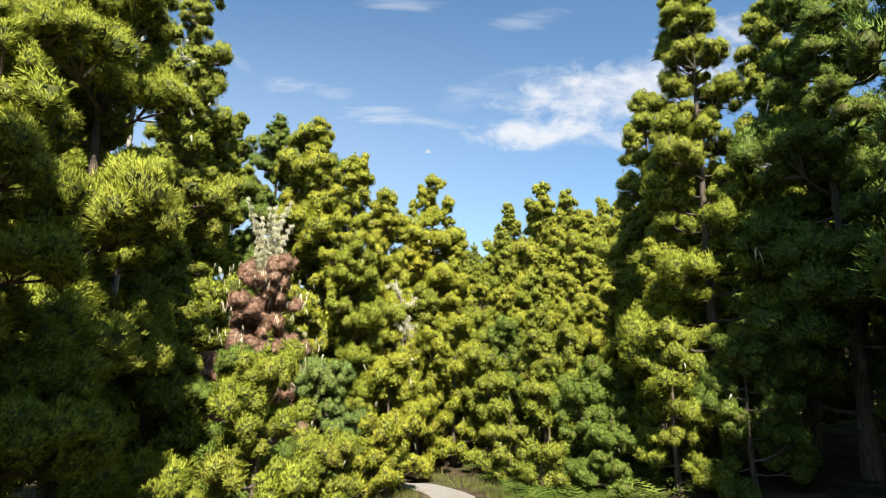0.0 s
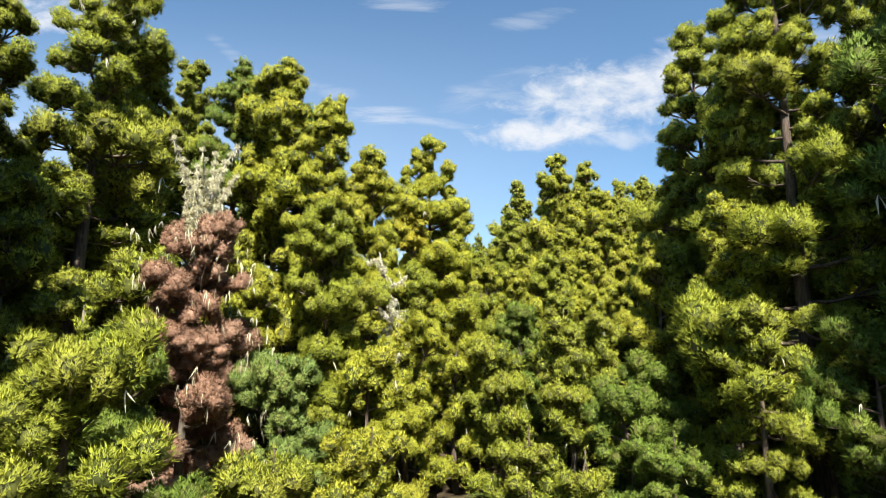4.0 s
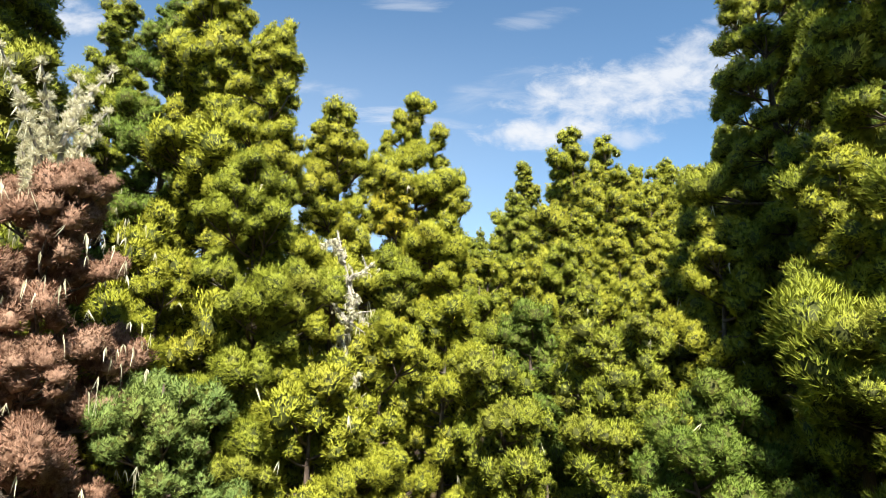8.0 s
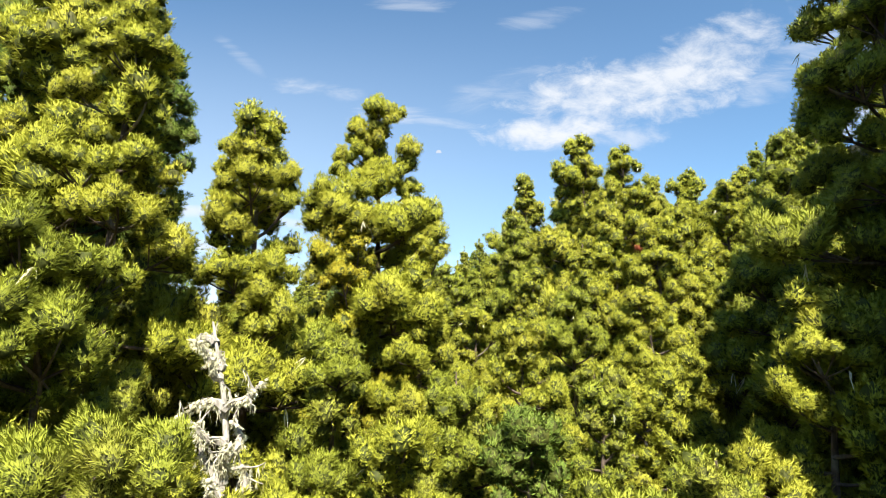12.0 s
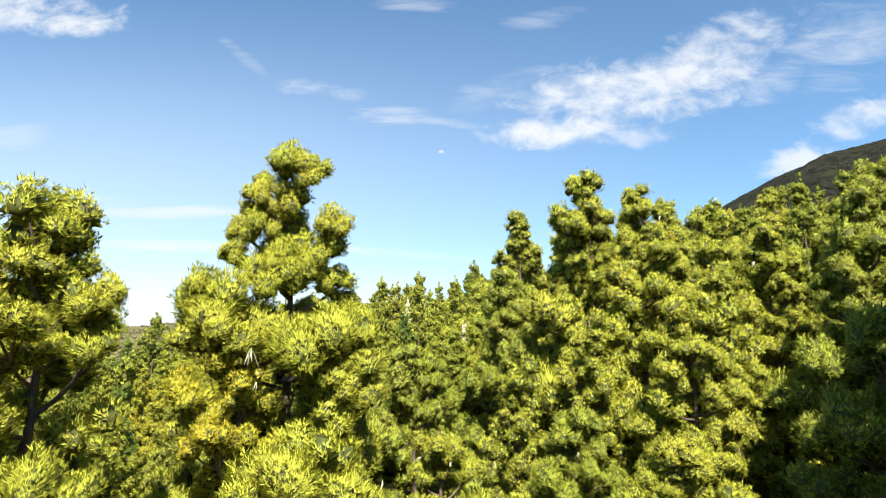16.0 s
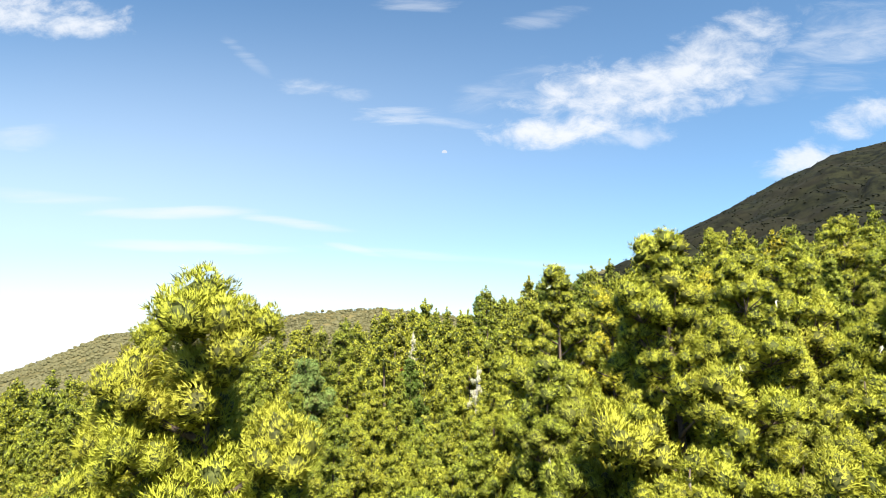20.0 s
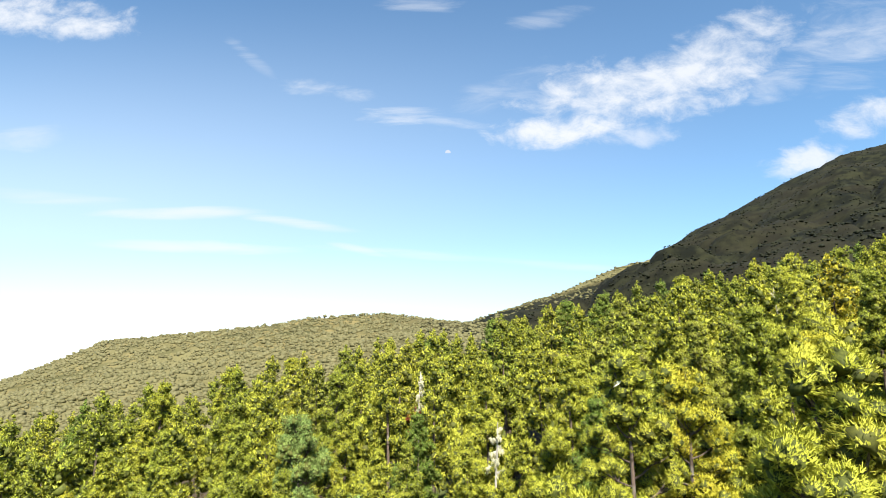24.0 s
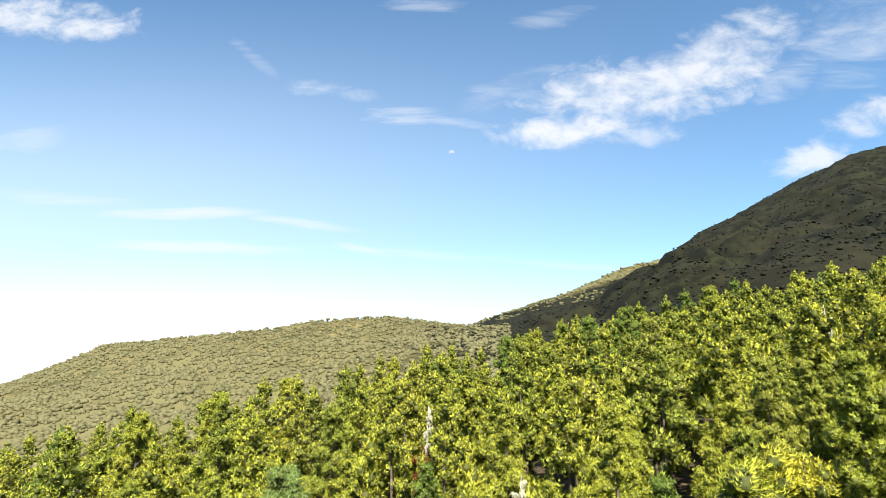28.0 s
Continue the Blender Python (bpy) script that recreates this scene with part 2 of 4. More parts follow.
def tube(s, points, radii, sides=6, mat=0):
    points = np.asarray(points, float)
    n = len(points)
    along = unit(np.gradient(points, axis=0))
    ref = np.array([0.31, 0.93, 0.2]) if abs(along[0] @ np.array([0.31, 0.93, 0.2])) < 0.9 else np.array([1.0, 0, 0])
    a = unit(np.cross(along, ref))
    b = np.cross(along, a)
    ang = np.arange(sides) * 2 * np.pi / sides
    ring = (np.cos(ang)[None, :, None] * a[:, None] + np.sin(ang)[None, :, None] * b[:, None]) * np.asarray(radii)[:, None, None]
    verts = (points[:, None] + ring).reshape(-1, 3)
    faces = [(i * sides + j, i * sides + (j + 1) % sides, (i + 1) * sides + (j + 1) % sides, (i + 1) * sides + j)
             for i in range(n - 1) for j in range(sides)]
    faces.append(tuple(range((n - 1) * sides, n * sides)))
    s.put(verts, faces, mat)


def shoots(s, rng, at, way, length, width, mat=0, out=None, blunt=False):
    """Needle shoots: slim blades, pointed or blunt; out: the side to which each turns its flat."""
    n = len(at)
    way = unit(way)
    aim = rng.normal(size=(n, 3)) if out is None else out + rng.normal(size=(n, 3)) * 0.45
    a = unit(np.cross(aim, way))
    length, width = np.broadcast_to(length, n)[:, None], np.broadcast_to(width, n)[:, None]
    tip = at + way * length
    corners = [at - a * width * 0.6, at + a * width * 0.6, tip + a * width * 0.45, tip - a * width * 0.45] if blunt else [at - a * width, at + a * width, tip]
    k = len(corners)
    normals = None if out is None else np.repeat(unit(0.50 * unit(np.cross(way, a)) + 0.75 * unit(out)), k, 0)
    if normals is not None:
        corners.reverse()
    s.put(np.stack(corners, 1).reshape(-1, 3), np.arange(n * k).reshape(-1, k), mat, False, normals)


LUMPS = {}


def lump(level):
    if level not in LUMPS:
        bm = bmesh.new()
        bmesh.ops.create_icosphere(bm, subdivisions=max(1, level), radius=1.0)
        LUMPS[level] = (np.array([v.co[:] for v in bm.verts]), [tuple(v.index for v in f.verts) for f in bm.faces])
        bm.free()
    return LUMPS[level]


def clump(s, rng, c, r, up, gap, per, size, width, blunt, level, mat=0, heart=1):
    """A rounded head of foliage: a lumpy heart, coloured dark as inner shade on green trees, under many short tufts of
    needles that stand out and up like flames.
    """
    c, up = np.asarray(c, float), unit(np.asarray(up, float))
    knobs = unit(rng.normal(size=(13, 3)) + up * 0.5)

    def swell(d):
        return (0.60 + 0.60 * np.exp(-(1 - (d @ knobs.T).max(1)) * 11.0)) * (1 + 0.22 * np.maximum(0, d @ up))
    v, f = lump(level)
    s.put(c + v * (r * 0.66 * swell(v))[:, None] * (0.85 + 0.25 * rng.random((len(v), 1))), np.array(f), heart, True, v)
    n = max(8, int(0.78 * 12.57 * r * r / gap ** 2))
    d = unit(rng.normal(size=(n, 3)) + up * 0.45)
    d -= up * np.minimum(0, (d @ up) + 0.55)[:, None]
    d = unit(d)
    root = c + d * (r * swell(d) * (0.66 + 0.20 * rng.random(n)))[:, None]
    axis = unit(0.62 * d + 0.62 * up + rng.normal(size=(n, 3)) * 0.30)
    tall = size * (0.65 + 0.7 * rng.random((n, 1))) * min(1.15, 0.55 + r)
    root, axis, tall, d = (np.repeat(k, per, 0) for k in (root, axis, tall, d))
    n *= per
    out = unit(np.cross(axis, rng.normal(size=(n, 3)))) * rng.random((n, 1)) ** 0.5
    at = root + out * tall * 0.22 + axis * tall * 0.25 * rng.random((n, 1))
    way = axis + out * 0.80
    shoots(s, rng, at, way, tall[:, 0] * (0.65 + 0.35 * rng.random(n)), width * (0.7 + 0.6 * rng.random(n)), mat, d + 0.5 * axis, blunt)


def strands(s, rng, at, length, mat):
    """Hanging beards of lichen: a few tapering strands from each point."""
    for p in at:
        n = int(rng.integers(3, 6))
        way = np.array([0, 0, -1.0]) + rng.normal(size=(n, 3)) * 0.2
        side = rng.normal(size=(n, 3)) * 0.065 * length * np.array([1, 1, 0.2])
        drop = way * (length * (0.5 + rng.random((n, 1))))
        s.put(np.concatenate([[p], np.stack([p + side + 0.3 * drop, p + drop], 1).reshape(-1, 3)]), [(0, 1 + 2 * k, 2 + 2 * k) for k in range(n)], mat)


def part(name, me, parent, matrix=None, label=""):
    ob = new(name, me)
    ob.parent = parent
    if matrix is not None:
        ob.matrix_basis = matrix
    return tagged(ob, label) if label else ob


# ------------------------------------------------------------------ bough library, one set a level of detail
BIG, SMALL, LEADER, KNOB = 0, 5, 10, 12        # places of the kinds of bough in a library
SPAN = {BIG: 2.4, SMALL: 1.2, LEADER: 1.5, KNOB: 1.0}


def make_bough(rng, kind, look_of):
    """One bough in metres: a limb along x, and the rounded heads of foliage that it carries."""
    wood, green, beard = Soup(), Soup(), Soup()
    span, up = SPAN[kind], (0.15, 0, 1)
    t = np.linspace(0, 1, 5)
    pts = np.stack([t * span * 0.86, 0.04 * span * np.sin(t * 4 + rng.random() * 6), span * (0.14 * t ** 2 - 0.07 * np.sin(t * 3.1))], 1)
    j = rng.normal
    if kind == BIG:
        heads = [(2.10, 0.0, 0.26, 0.47), (1.62, 0.55, 0.14, 0.40), (1.55, -0.58, 0.12, 0.41), (1.35, 0.05, 0.42, 0.40),
                 (2.02, 0.42, 0.02, 0.30), (1.98, -0.45, 0.04, 0.31), (0.80, 0.34, 0.16, 0.37), (0.78, -0.36, 0.12, 0.36)]
        heads = heads[:8 - int(rng.integers(0, 3))]
    elif kind == SMALL:
        heads = [(1.02, 0.0, 0.15, 0.31), (0.70, 0.27, 0.06, 0.26), (0.66, -0.28, 0.06, 0.26), (0.45, 0.0, 0.22, 0.26)]
    elif kind == LEADER:
        up = (1, 0, 0)
        heads = [(0.0, 0.14, 0.10, 0.25), (0.05, -0.16, -0.10, 0.24), (0.34, 0.09, -0.10, 0.19), (0.50, -0.10, 0.06, 0.17), (0.75, 0.03, 0.0, 0.14), (1.02, 0.0, 0.0, 0.10), (1.24, 0.0, 0.0, 0.07), (1.40, 0.0, 0.0, 0.05)]
        pts = pts * (1, 0.3, 0.3)
    else:
        up = (0, 0, 1)
        heads = [(0.0, 0.0, 0.22, 0.36)] + [(0.36 * math.cos(a), 0.36 * math.sin(a), -0.12 + 0.15 * j(), 0.30) for a in (0.4, 1.7, 3.0, 4.2, 5.4)]
    for x, y, z, r in heads:
        k = 0.06 * span if kind in (BIG, SMALL) else 0.03
        c = np.array([x + k * j(), y + k * j(), z + 0.8 * k * j()])
        clump(green, rng, c, r * (0.95 + 0.40 * rng.random()), up, **look_of)
        if kind == BIG and abs(y) > 0.3:
            tube(wood, [pts[2], (pts[2] + c) / 2 + (0, 0, -0.05), c], [0.035, 0.026, 0.016], 3)
    tube(wood, pts, np.linspace(0.05, 0.02, 5) * (0.6 + 0.2 * span), 4)
    strands(beard, rng, [np.array(h[:3]) + rng.normal(size=3) * 0.12 - (0, 0, h[3] * 0.75) for h in heads[1:2]], 0.42 if kind == BIG else 0.25, 0)
    return wood, green, beard


class Library:
    """A set of boughs: limb, foliage and lichen, each a mesh that all trees share."""

    def __init__(self, seed, **look_of):
        rng = np.random.default_rng(seed)
        self.raw = [make_bough(rng, kind, look_of) for kind in [BIG] * 5 + [SMALL] * 5 + [LEADER] * 2 + [KNOB] * 3]
        self.made = {}

    def mesh(self, what, i, mat):
        if (what, i, mat.name) not in self.made:
            raw = self.raw[i][("limb", "foliage", "lichen").index(what)]
            mats = [mat, HEART_SHADE if mat in NEEDLES else mat] if what == "foliage" else [mat]
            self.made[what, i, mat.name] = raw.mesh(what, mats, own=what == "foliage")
        return self.made[what, i, mat.name]


CLOSE = Library(150, gap=0.062, per=5, size=0.105, width=0.0080, blunt=False, level=2)
NEAR = Library(100, gap=0.072, per=5, size=0.115, width=0.0095, blunt=False, level=2)
MID = Library(200, gap=0.098, per=4, size=0.130, width=0.013, blunt=False, level=2)
LOW = Library(300, gap=0.140, per=4, size=0.160, width=0.017, blunt=False, level=1)
FAR = Library(400, gap=0.36, per=4, size=0.27, width=0.043, blunt=False, level=0)


# ------------------------------------------------------------------ terrain
def smooth(x, a, b):
    k = np.clip((np.asarray(x, float) - a) / (b - a), 0, 1)
    return k * k * (3 - 2 * k)


def waves(x, y, size, seed):
    """A smooth random relief from a few crossing waves, about -1 to 1."""
    rng = np.random.default_rng(seed)
    z = 0
    for k in range(9):
        a, f, p = rng.random() * 6.28, (0.6 + 1.1 * rng.random()) / size, rng.random() * 6.28
        z = z + np.sin((x * np.cos(a) + y * np.sin(a)) * f * 6.28 + p)
    return z / 4.5


RIDGES = [  # azimuth from the clearing, distance, height of the crest
    dict(az=(-75, -55, -37.5, -30.7, -19.7, -13.6, -7.2, -1.4, 5, 12, 24), far=(560, 500, 441, 413, 382, 372, 368, 372, 395, 420, 430),
         top=(-90, -35, 10.4, 34.3, 41.2, 47.9, 50.4, 45.6, 45, 30, 10), rough=1.6, start=135, cut=0.35),
    dict(az=(-6, 2.3, 9.2, 14.4, 18.4, 30, 45), far=(960, 971, 1033, 1105, 1181, 1300, 1400),
         top=(50, 96, 140, 191, 220, 330, 420), rough=3.0, start=600, cut=0.5),
    dict(az=(-14, -1.4, 9.1, 14.5, 17.8, 21.3, 25.1, 28.3, 32.9, 35.5, 60, 120, 175), far=(330, 420, 527, 600, 641, 708, 762, 817, 893, 946, 1000, 900, 700),
         top=(10, 41, 62, 92, 124.2, 166, 198.8, 234.5, 283.6, 305.4, 360, 260, 60), rough=7.5, start=150, cut=0.45),
]


def near_ground(x, y):
    side = 0.06 + 0.14 * smooth(y, 20, 60)
    z = 0.07 * np.maximum(0, y - 25) * smooth(y, 20, 60) + side * np.clip(x, -75, 110)
    road_x = 0.3
    flat = smooth(np.abs(x - road_x), 2.2, 9.0) + smooth(y, 26, 34)
    return z * np.clip(flat, 0, 1) + 0.25 * waves(x, y, 14, 3) * np.clip(flat, 0, 1)


def ground_z(x, y):
    x, y = np.asarray(x, float), np.asarray(y, float)
    r = np.hypot(x, y - 30)
    az = np.degrees(np.arctan2(x, y - 30))
    near = near_ground(x, y)
    base = near * (1 - smooth(r, 130, 260)) + smooth(r, 130, 260) * (-10 - 110 * smooth(r, 400, 1500))
    z = base
    for k, rd in enumerate(RIDGES):
        far = np.interp(az, rd["az"], rd["far"])
        top = np.interp(az, rd["az"], rd["top"])
        inside = smooth(az, rd["az"][0] - 12, rd["az"][0]) * (1 - smooth(az, rd["az"][-1], rd["az"][-1] + 12))
        t = (r - rd["start"]) / (far - rd["start"])
        up = np.clip(t, 0, 1)
        rise = near + (top - near) * (0.55 * up + 0.45 * up ** 2)
        down = top - 0.45 * (r - far)
        zr = np.where(t <= 1, rise, down)
        fade = np.sin(np.clip(t, 0, 1) * np.pi) * 0.9 + 0.1
        zr = zr + rd["rough"] * fade * (waves(x, y, 120, 11 + k) + 0.5 * waves(x, y, 45, 21 + k) + 0.2 * waves(x, y, 16, 31 + k))
        gully = np.abs(np.sin(az * rd["cut"] + 0.02 * r + 1.6 * waves(x, y, 160, 51 + k)))
        zr = zr - rd["rough"] * 1.3 * fade * (1 - gully) ** 2
        zr = np.where(t > 0, zr, -1e3)
        z = np.maximum(z, np.where(inside > 0.001, base + (np.maximum(zr, base) - base) * inside, -1e3))
    return z


def build_ground():
    az = np.radians(np.concatenate([np.arange(-180, -60, 4.0), np.arange(-60, 60, 0.5), np.arange(60, 180, 4.0)]))
    rr = np.concatenate([np.arange(2, 140, 2.5), 140 * np.exp(np.linspace(0, math.log(3600 / 140), 150))])
    A, R_ = np.meshgrid(az, rr)
    x, y = R_ * np.sin(A), 30 + R_ * np.cos(A)
    z = ground_z(x, y)
    n, k = len(az), len(rr)
    verts = np.concatenate([[(0, 30, float(ground_z(0, 30)))], np.stack([x, y, z], -1).reshape(-1, 3)])
    faces = [(0, 1 + (j + 1) % n, 1 + j) for j in range(n)]
    for i in range(k - 1):
        a, b = 1 + i * n, 1 + (i + 1) * n
        faces += [(a + j, a + (j + 1) % n, b + (j + 1) % n, b + j) for j in range(n)]
    s = Soup()
    s.put(verts, faces)
    me = s.mesh("ground", [GROUND], True)
    me.flip_normals() if me.polygons[5].normal.z < 0 else None
    tagged(new("ground", me), "forest floor of brown litter rising to scrub-covered hills", "ground", kind="structure")


build_ground()


# ------------------------------------------------------------------ trees
def bough_poses(rng, H, rad, base, shape, n, axis):
    """Where the boughs of a cedar sit: spiralling up the trunk, shorter and steeper towards the tip."""
    a = rng.random() * 6.28
    full = rng.random() * 6.28
    rad *= 0.84 if rad < 2.4 else 1.0
    for k in range(n):
        u = min(base + (1 - base) * ((k + 0.7 * rng.random()) / n) ** 0.80, 1 - 1.25 / H)
        f = (u - base) / (1 - base)
        a += 2.4 + 0.5 * rng.normal()
        L = rad * max(0.12, (1 - f) ** (shape * 0.64)) * (0.74 + 0.62 * rng.random()) * (1 + 0.14 * math.cos(a - full + 3 * f))
        L = max(L, 0.55 + 0.28 * rng.random())
        tilt = 4 + 58 * f ** 2.4 + 9 * rng.normal()
        kind = BIG if L > 1.45 else SMALL
        z = L / SPAN[kind]
        yield kind + int(rng.integers(5)), Matrix.Translation(axis(u)) @ pose(0, 0, 0, 0, 0, math.degrees(a)) @ pose(0, 0, 0, 14 * rng.normal(), -tilt, 0) \
            @ Matrix.Diagonal((z, z * (0.9 + 0.3 * rng.random()), z * (0.9 + 0.3 * rng.random()), 1))
    z = 0.60 + 0.020 * H + 0.2 * rng.random()
    yield LEADER + int(rng.integers(2)), Matrix.Translation(axis(1) - np.array([0, 0, 1.42 * z])) @ pose(0, 0, 0, 0, -88, rng.random() * 360) @ Matrix.Diagonal((z, z, z, 1))


def trunk_soup(H, axis, sides, r0):
    wood = Soup()
    us = np.linspace(0, 0.97, 9)
    tube(wood, [axis(u) for u in us], [r0 * (1.25 if u == 0 else 1) * (1 - u) + 0.015 for u in us], sides)
    return wood


def cedar(x, y, top, rad, leaf=0, lod=1, base=0.12, shape=0.7, seed=0, n=None, lean=(0.0, 0.0),
          label="Japanese cedar with rounded yellow-green clumps of needles", group="cedars of the forest", mat=None, knobs=()):
    """A cedar seen closely: a tapering trunk and single boughs that carry rounded clumps of foliage. top: the height of its tip.
    knobs: clumps that stand apart in its crown, each an offset from the trunk, a height and a radius."""
    rng = np.random.default_rng(1000 + seed)
    z0 = float(ground_z(x, y)) - 0.1
    H = top - z0
    tree = tagged(new("cedar_tree"), label, "tree", group)
    tree.location = (x, y, z0)
    wob = rng.normal(size=2) * 0.10

    def axis(u):
        return np.array([lean[0] * u + wob[0] * math.sin(u * 5), lean[1] * u + wob[1] * math.sin(u * 4 + 1), u * H])
    needles = mat or NEEDLES[leaf]
    lib = (NEAR, MID, LOW, CLOSE)[lod]
    wood = trunk_soup(H, axis, 7, 0.011 * H + 0.04)
    places = list(bough_poses(rng, H, rad, base, shape, n or int(14 + H * (1 - base) * 2.7), axis))
    if knobs:
        places = [p for p in places if p[1].translation.z < min(k[2] for k in knobs) - z0 - 0.8]
    for dx, dy, z, r in knobs:
        at = np.array([dx, dy, z - z0])
        stem = axis(min(0.96, (at[2] - 0.45 * math.hypot(dx, dy) - 0.2) / H))
        tube(wood, [stem, (stem + at) / 2 + (0, 0, -0.08), at], [0.05, 0.04, 0.025], 5)
        places.append((KNOB + int(rng.integers(3)), Matrix.Translation(at) @ pose(0, 0, 0, 12 * rng.normal(), 12 * rng.normal(), rng.random() * 360) @ Matrix.Diagonal((r / 0.66,) * 3 + (1,))))
    for k, (i, m) in enumerate(places):
        if lod == 3 and i < KNOB:
            bough = part("bough", lib.mesh("limb", i, BARK), tree, m)
            part("foliage", lib.mesh("foliage", i, needles), bough)
            if k % 4 == 1:
                part("lichen", lib.mesh("lichen", i, LICHEN), bough, label="pale hanging lichen")
        else:
            if i < KNOB:
                wood.merge(lib.raw[i][0], m)
            part("foliage", lib.mesh("foliage", i, needles), tree, m)
            if k % 6 == 1 and lod < 2:
                part("lichen", lib.mesh("lichen", i, LICHEN), tree, m, "pale hanging lichen")
    part("trunk", wood.mesh("trunk", [BARK], True), tree)
    return tree


YG, MG, DG, GO, BG = 0, 1, 2, 3, 4
LABELS = {YG: "Japanese cedar with rounded yellow-green clumps of needles", MG: "mid-green Japanese cedar with rounded clumps of needles",
          DG: "deep green Japanese cedar with dense soft needles", GO: "Japanese cedar with golden-tipped yellow needles",
          BG: "bluish-green Japanese cedar with soft rounded clumps"}
